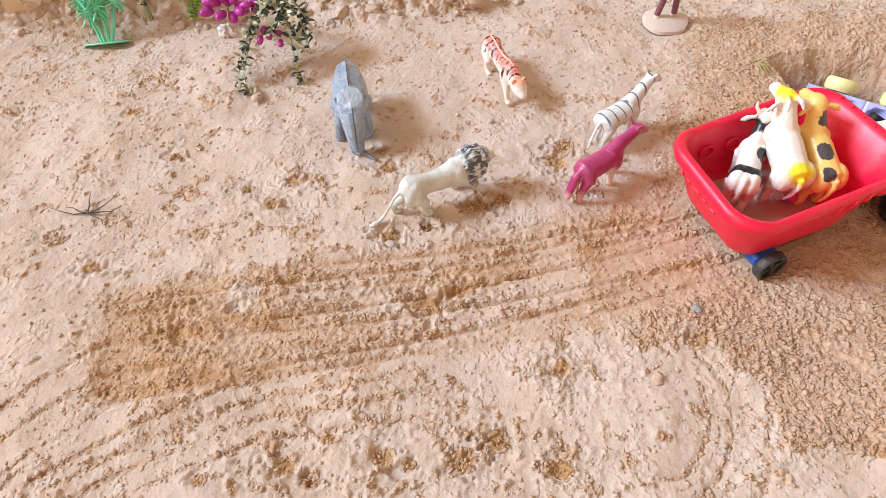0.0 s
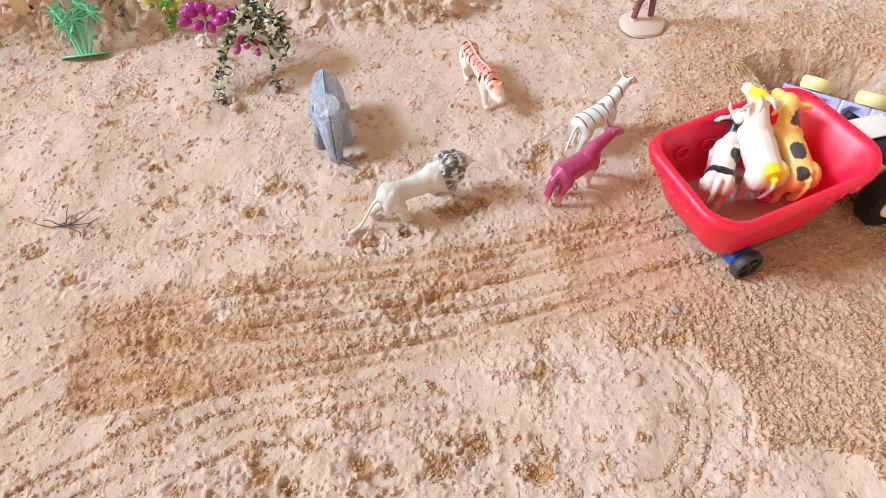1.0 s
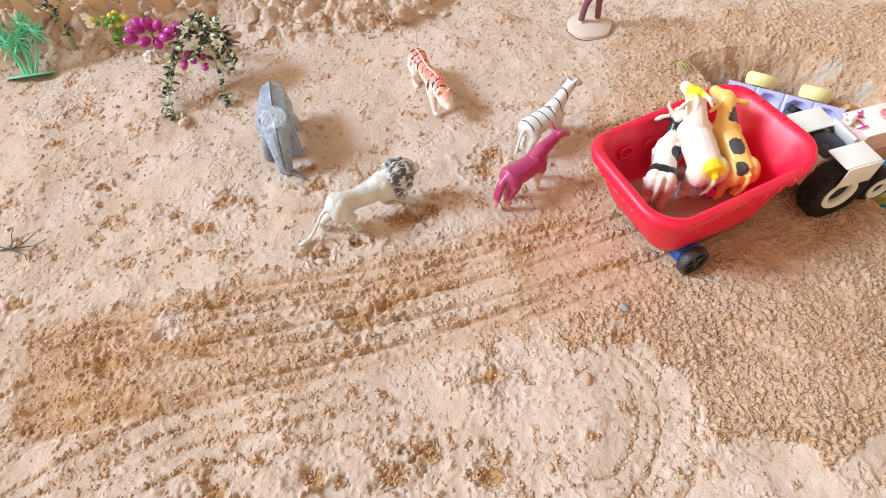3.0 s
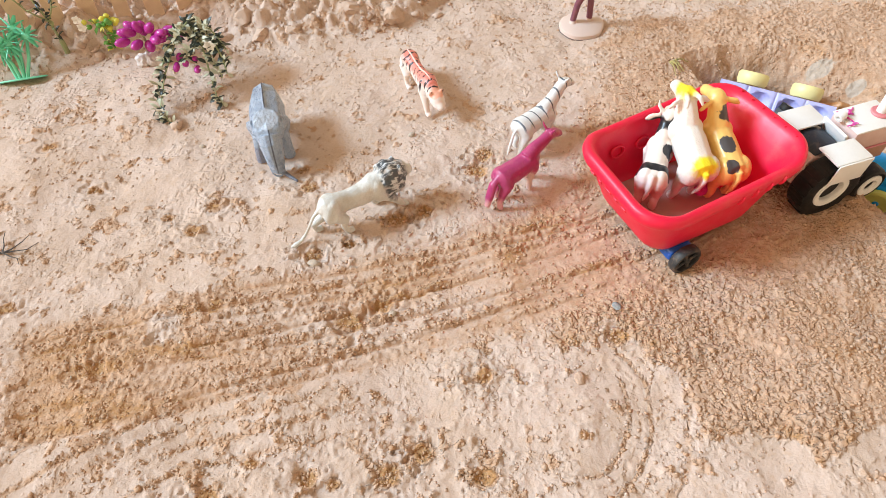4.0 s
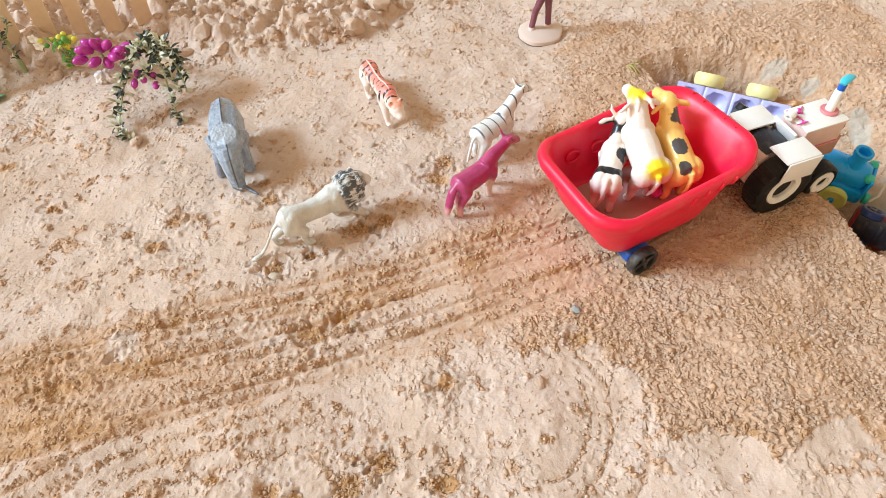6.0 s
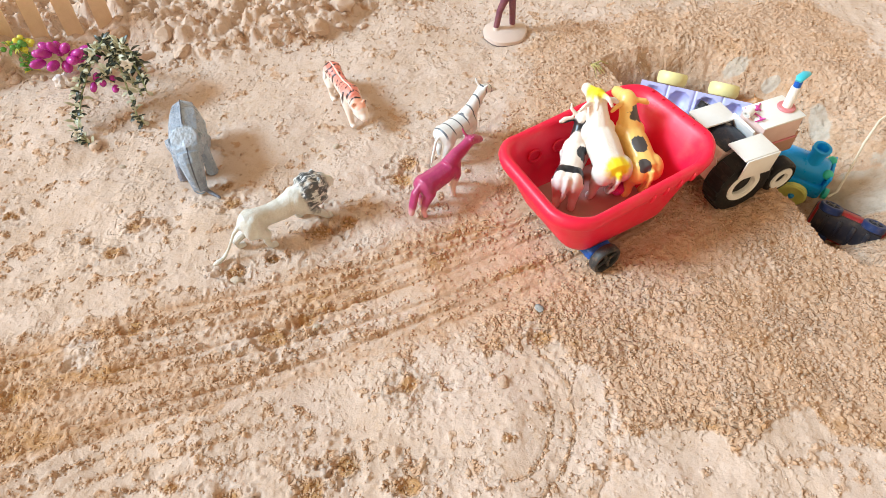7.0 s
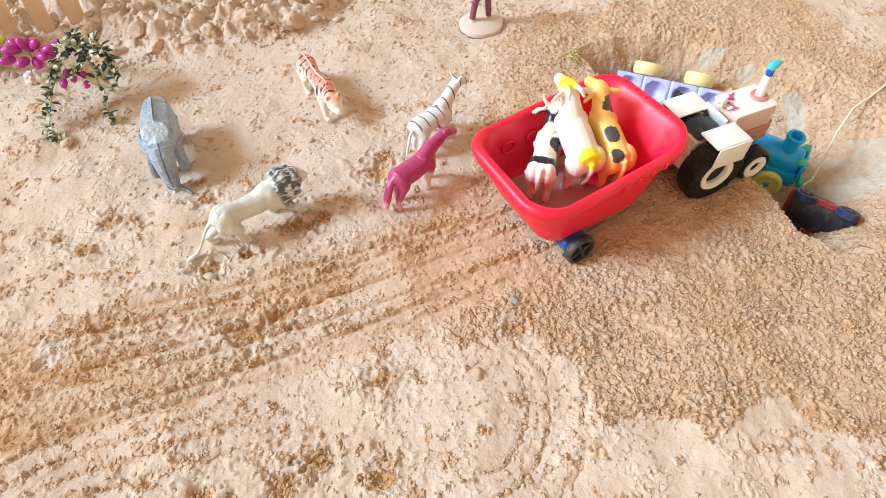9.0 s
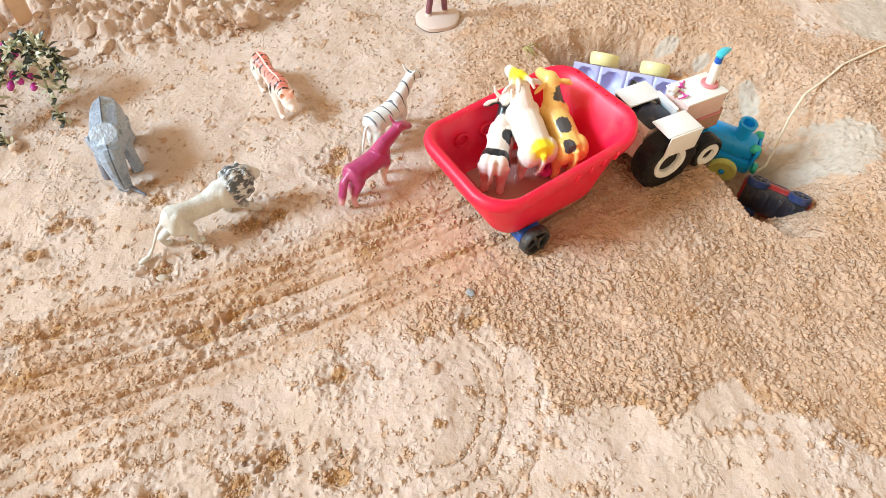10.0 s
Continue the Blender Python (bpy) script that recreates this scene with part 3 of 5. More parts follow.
def elephant(bm):
    tube(bm, [(-.044, 0, .034, .007, .009), (-.040, 0, .037, .017, .018), (-.022, 0, .039, .0215, .0205), (.0, 0, .039, .0225, .0205), (.014, 0, .040, .021, .019), (.024, 0, .042, .015, .014)], 8)
    tube(bm, [(.006, 0, .050, .012, .006), (.016, 0, .052, .0210, .010), (.030, 0, .046, .0195, .013), (.040, 0, .036, .013, .012)], 8)
    ball(bm, (.0260, 0, .0590), (.0150, .0175, .0016), (0, 36, 0), 9)
    for s in (-1, 1):
        tube(bm, [(.026, s * .014, .052, .004, .009), (.021, s * .0180, .044, .003, .012), (.016, s * .0200, .034, .0024, .012), (.013, s * .0205, .026, .0018, .007)], 10)
        tube(bm, [(.018, s * .0135, .032, .009), (.022, s * .0165, .016, .0068), (.023, s * .0170, .004, .0072), (.023, s * .0170, .0, .0078)], 10)
        tube(bm, [(-.028, s * .012, .030, .010), (-.027, s * .012, .014, .0075), (-.027, s * .012, .003, .008), (-.027, s * .012, .0, .0082)], 10)
        tube(bm, [(.044, s * .006, .030, .002), (.053, s * .008, .026, .0014)], 8)
    # broad ringed trunk with a thin curled tip
    tube(bm, [(.034, 0, .044, .0150), (.041, 0, .037, .0140), (.046, .001, .028, .0118), (.049, .001, .019, .0095), (.0505, .002, .010, .0080), (.051, .002, .0055, .0070)], 10)
    for k in range(7):
        f = k / 6
        loop_ring(bm, (.040 + .011 * f, .001 * f, .037 - .029 * f), .0132 - .0052 * f, .0011, (0, 62 - 50 * (1 - f), 0), 1.0, 18, 6)
    tube(bm, [(.050, .003, .008, .0040), (.055, .008, .005, .0028), (.062, .015, .0035, .0022), (.069, .022, .003, .0016)], 8)
    tube(bm, [(-.043, 0, .036, .002), (-.049, 0, .024, .0016), (-.050, 0, .014, .0018)], 6)
    box(bm, (-.010, 0, .0592), (.056, .0012, .0035))


def cat(bm, mane=False):
    """A striding tiger or lion; the lion carries its head high in a shaggy mane."""
    tube(bm, [(-.043, 0, .033, .004), (-.038, 0, .032, .0085, .0095), (-.028, 0, .031, .0092, .0105), (-.012, 0, .029, .0082, .0095), (.002, 0, .028, .0090, .0105), (.016, 0, .030, .0100, .0125), (.026, 0, .032, .0092, .0115), (.034, 0, .033, .0075, .0090)], 16)
    for s in (-1, 1):
        ball(bm, (-.032, s * .0058, .028), (.0098, .0060, .0125), (0, 22, 0), 12)
        ball(bm, (.020, s * .0062, .028), (.0090, .0058, .0125), (0, -18, 0), 12)
    hx, hz = (.047, .036) if mane else (.045, .026)
    tube(bm, [(.024, 0, .033, .0090, .0105), (hx - .006, 0, hz + .001, .0085, .0090)], 14)
    ball(bm, (hx, 0, hz), (.0100, .0088, .0090))
    tube(bm, [(hx + .004, 0, hz - .001, .0062, .0060), (hx + .012, 0, hz - .004, .0050, .0044), (hx + .0145, 0, hz - .005, .0036, .0032)], 12)
    for s in (-1, 1):
        ball(bm, (hx - .002, s * .0068, hz + .0082), (.0018, .0030, .0032))
        ball(bm, (hx + .006, s * .0045, hz - .0025), (.0045, .0032, .0034))
    if mane:
        for ring, (dx, rr, n) in enumerate(((-.004, .0100, 10), (-.010, .0118, 12), (-.016, .0105, 10))):
            for k in range(n):
                a = (k + .5 * (ring % 2)) * math.tau / n
                droop = -.002 if math.sin(a) < 0 else 0
                ball(bm, (hx + dx, rr * .86 * math.cos(a), hz - .002 + droop + rr * math.sin(a)), (.0085, .0040, .0040), (0, 28, 0), 8)
    front, back = (.044, .020) if mane else (.036, .012), (-.046, -.020)
    for s, fx, bx in ((-1, front[0], back[1]), (1, front[1], back[0])):
        kx = (.021 + fx) / 2 + .002
        tube(bm, [(.021, s * .0072, .026, .0060), (kx, s * .0082, .0145, .0043), (fx - .001, s * .0084, .0050, .0034), (fx + .001, s * .0084, .0022, .0038, .0026), (fx + .0065, s * .0084, .0018, .0034, .0022)], 10)
        tube(bm, [(-.032, s * .0068, .026, .0072), ((-.026 + bx) / 2 + .002, s * .0080, .0165, .0052), (bx - .004, s * .0084, .0095, .0034), (bx - .001, s * .0084, .0030, .0032), (bx + .001, s * .0084, .0020, .0036, .0024), (bx + .0065, s * .0084, .0018, .0032, .0022)], 10)
    if mane:
        tube(bm, [(-.041, 0, .034, .0024), (-.050, .001, .026, .0018), (-.058, .002, .013, .0016), (-.066, .003, .004, .0020), (-.074, .003, .002, .0028), (-.078, .003, .002, .0012)], 8)
    else:
        tube(bm, [(-.041, 0, .034, .0022), (-.048, .001, .023, .0018), (-.049, .002, .010, .0017), (-.054, .004, .005, .0014)], 8)


def equine(bm, head_up=.064, head_x=.050, tail=True, ears=True, big_tail=False):
    tube(bm, [(-.034, 0, .037, .004), (-.030, 0, .037, .0095, .010), (-.014, 0, .035, .0105, .011), (.004, 0, .035, .010, .0105), (.018, 0, .037, .009, .0105), (.025, 0, .040, .006, .007)], 14)
    for s in (-1, 1):
        ball(bm, (-.024, s * .005, .034), (.0095, .0065, .0105), (0, 15, 0), 12)
        ball(bm, (.016, s * .0045, .035), (.0080, .0060, .0100), (0, -15, 0), 12)
    tube(bm, [(.012, 0, .040, .0075, .011), (.025, 0, .048, .0058, .0092), (.036, 0, head_up - .005, .0050, .0074), (head_x - .006, 0, head_up, .0048, .0060)], 12)
    tube(bm, [(head_x - .010, 0, head_up + .001, .0050, .0058), (head_x, 0, head_up - .003, .0048, .0056), (head_x + .008, 0, head_up - .008, .0036, .0042), (head_x + .011, 0, head_up - .010, .0028)], 10)
    if ears:
        for s in (-1, 1):
            tube(bm, [(head_x - .009, s * .003, head_up + .003, .0018), (head_x - .011, s * .0055, head_up + .009, .0022, .0014), (head_x - .011, s * .0075, head_up + .013, .0009)], 8)
    for s, d in ((1, .004), (-1, -.005)):
        tube(bm, [(.017, s * .0055, .031, .0055), (.017 + d, s * .0058, .016, .0032), (.017 + d, s * .0058, .004, .0028), (.018 + d, s * .0058, .0, .0034)], 10)
        tube(bm, [(-.025, s * .006, .032, .0070), (-.027 + d, s * .006, .018, .0038), (-.030 + d, s * .006, .010, .0030), (-.028 + d, s * .006, .0, .0034)], 10)
    if tail:
        w = .0042 if big_tail else .0018
        tube(bm, [(-.032, 0, .041, .002), (-.039, 0, .034, w), (-.044, 0, .018, w), (-.047, 0, .006, w * .7)], 8)


def farm(bm, horns="out", long=1.0, fat=1.0, legs=.036):
    """A goat, cow or hornless calf, standing: head raised at the front."""
    b = legs + .012
    tube(bm, [(-.046 * long, 0, b + .002, .006), (-.041 * long, 0, b + .001, .0125 * fat, .013 * fat), (-.02 * long, 0, b - .001, .0138 * fat, .0150 * fat), (.006 * long, 0, b, .0142 * fat, .0155 * fat), (.028 * long, 0, b + .002, .0115 * fat, .014 * fat), (.04 * long, 0, b + .006, .009 * fat, .010 * fat)], 14)
    tube(bm, [(.03 * long, 0, b + .008, .0105 * fat, .012 * fat), (.042 * long, 0, b + .016, .0085 * fat, .010 * fat), (.052 * long, 0, b + .022, .008 * fat)], 12)
    for s in (-1, 1):
        ball(bm, (-.033 * long, s * .0085 * fat, b - .002), (.0125, .0095 * fat, .0145), (0, 15, 0), 12)
        ball(bm, (.024 * long, s * .0075 * fat, b - .001), (.0105, .0085 * fat, .0135), (0, -10, 0), 12)
    hx, hz = .055 * long, b + .023
    ball(bm, (hx, 0, hz), (.010, .0088 * fat, .009))
    tube(bm, [(hx + .002, 0, hz - .001, .0075), (hx + .012, 0, hz - .007, .006), (hx + .019, 0, hz - .011, .0052)], 12)
    for s in (-1, 1):
        if horns == "out":
            tube(bm, [(hx - .002, s * .006, hz + .006, .0022), (hx - .001, s * .011, hz + .011, .0019), (hx + .001, s * .012, hz + .017, .0012)], 8)
        elif horns == "back":
            tube(bm, [(hx - .002, s * .004, hz + .007, .0028), (hx - .010, s * .006, hz + .010, .0025), (hx - .016, s * .008, hz + .006, .0016)], 8)
        tube(bm, [(hx - .004, s * .008, hz + .002, .0022, .003), (hx - .007, s * .015, hz + .001, .0022, .0045), (hx - .009, s * .020, hz - .002, .0015, .002)], 8)
        tube(bm, [(.024 * long, s * .009 * fat, b - .006, .0075), (.026 * long, s * .009 * fat, legs * .5, .0042), (.027 * long, s * .009 * fat, .004, .0038), (.028 * long, s * .009 * fat, .0, .0046)], 10)
        tube(bm, [(-.034 * long, s * .009 * fat, b - .004, .0092), (-.035 * long, s * .0095 * fat, legs * .55, .0052), (-.040 * long, s * .0095 * fat, legs * .3, .004), (-.038 * long, s * .0095 * fat, .0, .0046)], 10)
    tube(bm, [(-.045 * long, 0, b + .010, .0028), (-.051 * long, 0, b + .002, .0026), (-.053 * long, .001, b - .012, .0024), (-.053 * long, .003, b - .022, .0014)], 8)


GREY = surface("grey_plastic", (0.32, 0.395, 0.50), 0.26, (0.17, 0.21, 0.28), 0.55, 60, 1.0, 190, deep=0.0022, dust=0.03,
               marks=(((-.012, 0, .060), (.032, .0009, .010), (0.07, 0.085, 0.12), 0.6, 0.1), ((.044, .001, .035), (.030, .0010, .030), (0.08, 0.10, 0.14), 0.6, 0.1), ((.029, 0, .062), (.0150, .0160, .008), (0.43, 0.505, 0.61), 0.12, 0.06), ((.066, .016, .004), (.016, .016, .006), (0.13, 0.15, 0.20), 0.4), ((.023, -.017, .008), (.012, .010, .014), (0.20, 0.22, 0.29), 0.5)))
def striped(name, base, under, tone, scale, lo, hi, zmin, marks=(), distort=2.0):
    return surface(name, base, 0.38, under, 0.25, 60, 0.2, 400, marks=marks, dust=0.1, extra=stripes(tone, scale, lo, hi, "X", distort, zmin))


def tiger_extra(nt, vec, col):
    col = blend(nt, blob(nt, vec, (-.004, 0, .040), (.050, .0125, .0105), 0.6), col, (0.80, 0.235, 0.19))
    col = blend(nt, blob(nt, vec, (.044, 0, .034), (.008, .010, .0050), 0.5), col, (0.82, 0.40, 0.28))
    breaks = ramp(nt, noise_out(nt, vec, 210, 2), 0.60, 0.52)
    w = stripes((0.035, 0.02, 0.02), 40, 0.70, 0.84, "X", 9.0, .027)(nt, vec, col)
    w = blend(nt, breaks, col, w)
    w = blend(nt, blob(nt, vec, (-.006, 0, .042), (.034, .0011, .012), 0.4, 0.5), w, (0.85, 0.72, 0.66))
    return blend(nt, blob(nt, vec, (.05, 0, .022), (.017, .014, .016), 0.3), w, col)


TIGER = surface("tiger_paint", (0.82, 0.72, 0.66), 0.38, (0.7, 0.52, 0.42), 0.3, 60, 0.15, 500, dust=0.1, extra=tiger_extra)
ZEBRA = striped("zebra_paint", (0.68, 0.70, 0.70), (0.60, 0.55, 0.45), (0.09, 0.105, 0.13), 27, 0.92, 0.975, .0395, distort=1.6)
MAROON = surface("maroon_plastic", (0.41, 0.045, 0.155), 0.30, (0.30, 0.03, 0.11), 0.5, 60, 0.25, 260,
                 marks=(((.012, 0, .008), (.016, .02, .020), (0.72, 0.52, 0.46), 0.6), ((-.040, 0, .004), (.02, .02, .012), (0.62, 0.30, 0.32), 0.7)), dust=0.15)


def lion_extra(nt, vec, col):
    col = blend(nt, blob(nt, vec, (.0375, 0, .034), (.0155, .022, .021), 0.3), col, (0.07, 0.085, 0.10))
    v = nt.nodes.new("ShaderNodeMapping")
    v.inputs["Scale"].default_value = (0.5, 1.6, 1.0)
    nt.links.new(vec, v.inputs["Vector"])
    k = math_node(nt, "MULTIPLY", ramp(nt, noise_out(nt, v.outputs[0], 260, 3, 0.6), 0.46, 0.60), blob(nt, vec, (.037, 0, .036), (.015, .022, .020), 0.3))
    return blend(nt, math_node(nt, "MULTIPLY", k, 0.85), col, (0.74, 0.77, 0.78))


LION = surface("lion_paint", (0.64, 0.66, 0.645), 0.36, (0.45, 0.43, 0.36), 0.45, 90, 0.9, 420, dust=0.1, extra=lion_extra)
GOAT = surface("goat_paint", (0.80, 0.74, 0.68), 0.5, (0.72, 0.60, 0.52), 0.35, 60, 0.6, 700, dust=0.0,
               marks=(((-.030, 0, .064), (.012, .014, .014), (0.88, 0.75, 0.02), 0.6), ((.049, 0, .078), (.015, .012, .012), (0.88, 0.75, 0.03), 0.6)))
COW = surface("cow_paint", (0.80, 0.74, 0.68), 0.3, (0.75, 0.6, 0.52), 0.3, 60, 0.15, 300, dust=0.0,
              marks=(((-.019, 0, .045), (.0042, .03, .03), (0.014, 0.016, 0.022), 0.15, 0.2), ((.004, -.012, .050), (.008, .010, .012), (0.014, 0.016, 0.022), 0.15), ((.029, 0, .050), (.0105, .03, .016), (0.014, 0.016, 0.022), 0.15, 0.15)))
CALF = surface("calf_paint", (0.86, 0.56, 0.17), 0.3, (0.80, 0.46, 0.12), 0.4, 60, 0.15, 300, dust=0.0,
               marks=(((.025, -.004, .056), (.008, .010, .012), (0.07, 0.062, 0.062), 0.12, 0.4), ((-.005, .003, .058), (.010, .0075, .010), (0.07, 0.062, 0.062), 0.12, 0.4), ((-.027, .006, .055), (.007, .006, .012), (0.07, 0.062, 0.062), 0.12, 0.4)))


def on_sand(x, y, turn, lift=0.0):
    return pose(x, y, z_at(x, y) + lift, 0, 0, turn)


creature("toy_elephant", elephant, GREY, on_sand(-0.056, 0.593, -83) @ Matrix.Diagonal((1.0, 0.88, 0.94, 1)), "grey plastic toy elephant standing on the sand", 0.0009, 1)
creature("toy_tiger", lambda b: cat(b), TIGER, on_sand(0.117, 0.656, -71), "orange and white striped plastic toy tiger on the sand")
creature("toy_zebra", lambda b: equine(b, .064, .050), ZEBRA, on_sand(0.235, 0.560, 36) @ Matrix.Diagonal((0.92, 1.25, 0.94, 1)), "white plastic toy zebra with a few black stripes")
creature("toy_horse", lambda b: equine(b, .056, .054, big_tail=True), MAROON, on_sand(0.202, 0.488, 34) @ Matrix.Diagonal((0.92, 1.2, 0.98, 1)), "maroon plastic toy horse with sand-dusted legs")
creature("toy_lion", lambda b: cat(b, True), LION, on_sand(0.037, 0.470, 27) @ Matrix.Diagonal((1.0, 1.14, 1.20, 1)), "cream plastic toy lion with a black and silver mane")

# ---- trailer ----


def scuffs(nt, vec, col):
    """Short pale scratches and rubbed spots on the plastic."""
    v = nt.nodes.new("ShaderNodeMapping")
    v.inputs["Scale"].default_value = (1.0, 2.6, 0.8)
    v.inputs["Rotation"].default_value = (0.3, 0.5, 0.6)
    nt.links.new(vec, v.inputs["Vector"])
    k = ramp(nt, noise_out(nt, v.outputs[0], 150, 4, 0.7), 0.70, 0.78)
    return blend(nt, math_node(nt, "MULTIPLY", k, 0.45), col, (0.78, 0.30, 0.32))


RED = surface("red_plastic", (0.80, 0.008, 0.050), 0.40, (0.68, 0.010, 0.046), 0.3, 25, 0.15, 140, dust=0.08, extra=scuffs)
PINKISH = surface("dusty_liner", (0.50, 0.24, 0.21), 0.5, (0.42, 0.28, 0.22), 0.6, 40, 0.2, 200, dust=0.3)
BLUE = surface("blue_plastic", (0.01, 0.11, 0.50), 0.3, (0.01, 0.08, 0.36), 0.3, 40, 0.1, 200, dust=0.12)
BLACK = surface("black_rubber", (0.007, 0.007, 0.008), 0.5, (0.016, 0.015, 0.014), 0.5, 60, 0.3, 250, dust=0.05)
CHARCOAL = surface("charcoal_plastic", (0.030, 0.032, 0.036), 0.45, (0.07, 0.068, 0.062), 0.5, 90, 0.2, 300, dust=0.2)
WHITE = surface("white_card", (0.80, 0.79, 0.76), 0.5, (0.72, 0.69, 0.64), 0.25, 50, 0.08, 250, dust=0.04)
PINK = surface("pale_pink_card", (0.72, 0.52, 0.47), 0.55, (0.62, 0.40, 0.35), 0.4, 60, 0.12, 250, dust=0.1)
CARD = surface("brown_card", (0.42, 0.21, 0.13), 0.6, (0.50, 0.30, 0.20), 0.6, 60, 0.2, 200, dust=0.12)
ROSE = surface("rose_plastic", (0.62, 0.20, 0.22), 0.4, (0.5, 0.15, 0.18), 0.3, 60, 0.1, 200)
TEAL = surface("turquoise_plastic", (0.05, 0.50, 0.62), 0.3, (0.04, 0.38, 0.5), 0.3, 60, 0.1, 200)
NAVY = surface("navy_plastic", (0.015, 0.03, 0.10), 0.35, (0.03, 0.045, 0.10), 0.4, 60, 0.2, 200, dust=0.15)
for dark in (BLACK, CHARCOAL, NAVY):
    dark.node_tree.nodes["Principled BSDF"].inputs["Specular IOR Level"].default_value = 0.25
INK = surface("ink_plastic", (0.010, 0.012, 0.022), 0.3, (0.03, 0.032, 0.04), 0.4, 60, 0.2, 200, dust=0.12)
MAGENTA = surface("magenta_plastic", (0.60, 0.05, 0.30), 0.35, (0.4, 0.03, 0.2), 0.3, 60, 0.1, 200, dust=0.05)
SILVER = surface("silver_metal", (0.6, 0.6, 0.6), 0.3, (0.4, 0.4, 0.4), 0.4, 80, 0.1, 200, metallic=0.9, dust=0.1)


def wheel_pose(x, y, z):
    """A wheel's own z axis laid along the axle, pointing to +y for y > 0."""
    return pose(x, y, z, -90 if y > 0 else 90, 0, 0)


def trailer(m):
    t = thing("toy_trailer", m, "red plastic tub trailer on a blue axle block", "toy trailer")
    bm = bmesh.new()
    # outer wall up, over the rounded rim, down the inner wall: height, rear end, front end, width, corner radius, share of the rim's wave
    prof = [(.0215, -.050, .054, .086, .018, 0), (.024, -.056, .060, .094, .021, 0), (.031, -.060, .064, .099, .023, 0), (.052, -.069, .071, .107, .026, .1), (.072, -.077, .080, .114, .028, .5), (.078, -.080, .084, .117, .029, .8), (.0795, -.084, .088, .122, .031, .9), (.083, -.0865, .093, .128, .033, 1),
            (.089, -.0880, .0960, .131, .034, 1), (.0935, -.0870, .0955, .129, .033, 1), (.0960, -.0840, .0925, .124, .031, 1), (.0955, -.0800, .0885, .117, .029, 1), (.0920, -.0770, .0840, .112, .028, 1), (.074, -.0700, .0730, .106, .026, .5), (.050, -.0590, .0620, .097, .024, .1), (.037, -.0500, .0530, .088, .021, 0), (.034, -.0400, .0430, .074, .016, 0)]
    rings = []
    for z, x0, x1, d, r, wave in prof:
        ring = []
        for x, y in rrect(x1 - x0, d, r, 10):
            x += (x0 + x1) / 2
            f = (x + .088) / .184
            side = min(1, abs(y) / .05)
            sag = -.0060 * math.exp(-((f - .34) / .17) ** 2) * side
            nose = .0105 * max(0, (f - .45) / .55) ** 1.6
            dip = -.003 * math.exp(-((f - 1.0) / .12) ** 2) * (1 - side)
            ring.append(bm.verts.new((x, y + .0065, z + wave * (sag + nose + dip + .0015 * math.sin(9 * f + 3 * y / .06)))))
        rings.append(ring)
    n = len(rings[0])
    for a, b in zip(rings, rings[1:]):
        for k in range(n):
            bm.faces.new((a[k], a[(k + 1) % n], b[(k + 1) % n], b[k]))
    bm.faces.new(rings[0][::-1])
    bm.faces.new(rings[-1])
    tub = part("tub", bm, RED, t, "glossy red plastic tub with a rolled rim", angle=60)
    bm = bmesh.new()
    box(bm, (0, .0065, .0352), (.088, .072, .002), .0008)
    part("floor_liner", bm, PINKISH, tub, "dusty pale liner on the tub's floor")
    # short raised ribs under the rim, on its front lip and inside the walls
    for s in (-1, 1):
        for i in range(4):
            bm = bmesh.new()
            ball(bm, (.008 + i * .0150, .0065 + s * .0645, .0850 + i * .0016), (.0021, .0024, .0060), (s * -14, 8, 0), 10)
            part("rib", bm, RED, tub)
    for i in range(6):
        bm = bmesh.new()
        ball(bm, (.0905, -.030 + i * .0145, .1035), (.0040, .0016, .0012), (0, 25, 0), 10)
        part("rib", bm, RED, tub)
    for i in range(2):
        bm = bmesh.new()
        loop_ring(bm, (-.038 + i * .030, .0565, .066), .0075, .0012, (80, 0, 0), 0.8, 20, 8)
        part("rib", bm, RED, tub)
    for i, w in enumerate((.010, .006, .013, .007, .009)):
        bm = bmesh.new()
        box(bm, (-.0735, .045 - i * .0125, .064 - .0005 * i), (.0016, w * .7, .0050), .0006, (0, -28, 0))
        part("raised_mark", bm, RED, tub)
    bm = bmesh.new()
    box(bm, (-.027, -.001, .0175), (.026, .092, .014), .004, seg=3)
    box(bm, (-.006, .002, .0215), (.06, .040, .006), .002)
    part("axle_block", bm, BLUE, t, "bright blue plastic axle block")
    for s in (-1, 1):
        mw = wheel_pose(-.027, s * .0515 - .001, .016)
        bm = bmesh.new()
        lathe(bm, [(.0118, -.0045), (.0150, -.0045), (.0160, -.003), (.0160, .003), (.0150, .0048), (.0122, .0048), (.0118, .003), (.0118, -.0045)], mw, 36)
        wh = part("wheel", bm, CHARCOAL, t, "charcoal plastic wheel with spokes")
        bm = bmesh.new()
        lathe(bm, [(0, -.003), (.0116, -.003), (.0116, 0), (0, 0)], mw, 24)
        part("wheel_back", bm, BLACK, wh)
        for k in range(4):
            bm = bmesh.new()
            a = k * math.tau / 4 + .4
            tube(bm, [(0.0, 0.0, .003, .0022, .0016), (.0118 * math.cos(a), .0118 * math.sin(a), .003, .0018, .0014)], 8)
            bm.transform(mw)
            part("spoke", bm, CHARCOAL, wh)
        bm = bmesh.new()
        lathe(bm, [(0, .0058), (.0025, .0055), (.0035, .004), (.0035, 0), (0, 0)], mw, 20)
        part("hub", bm, CHARCOAL, wh)
    bm = bmesh.new()
    tube(bm, [(.030, 0, .022, .005, .002), (.080, .001, .022, .004, .002), (.106, .002, .024, .003, .002)], 10)
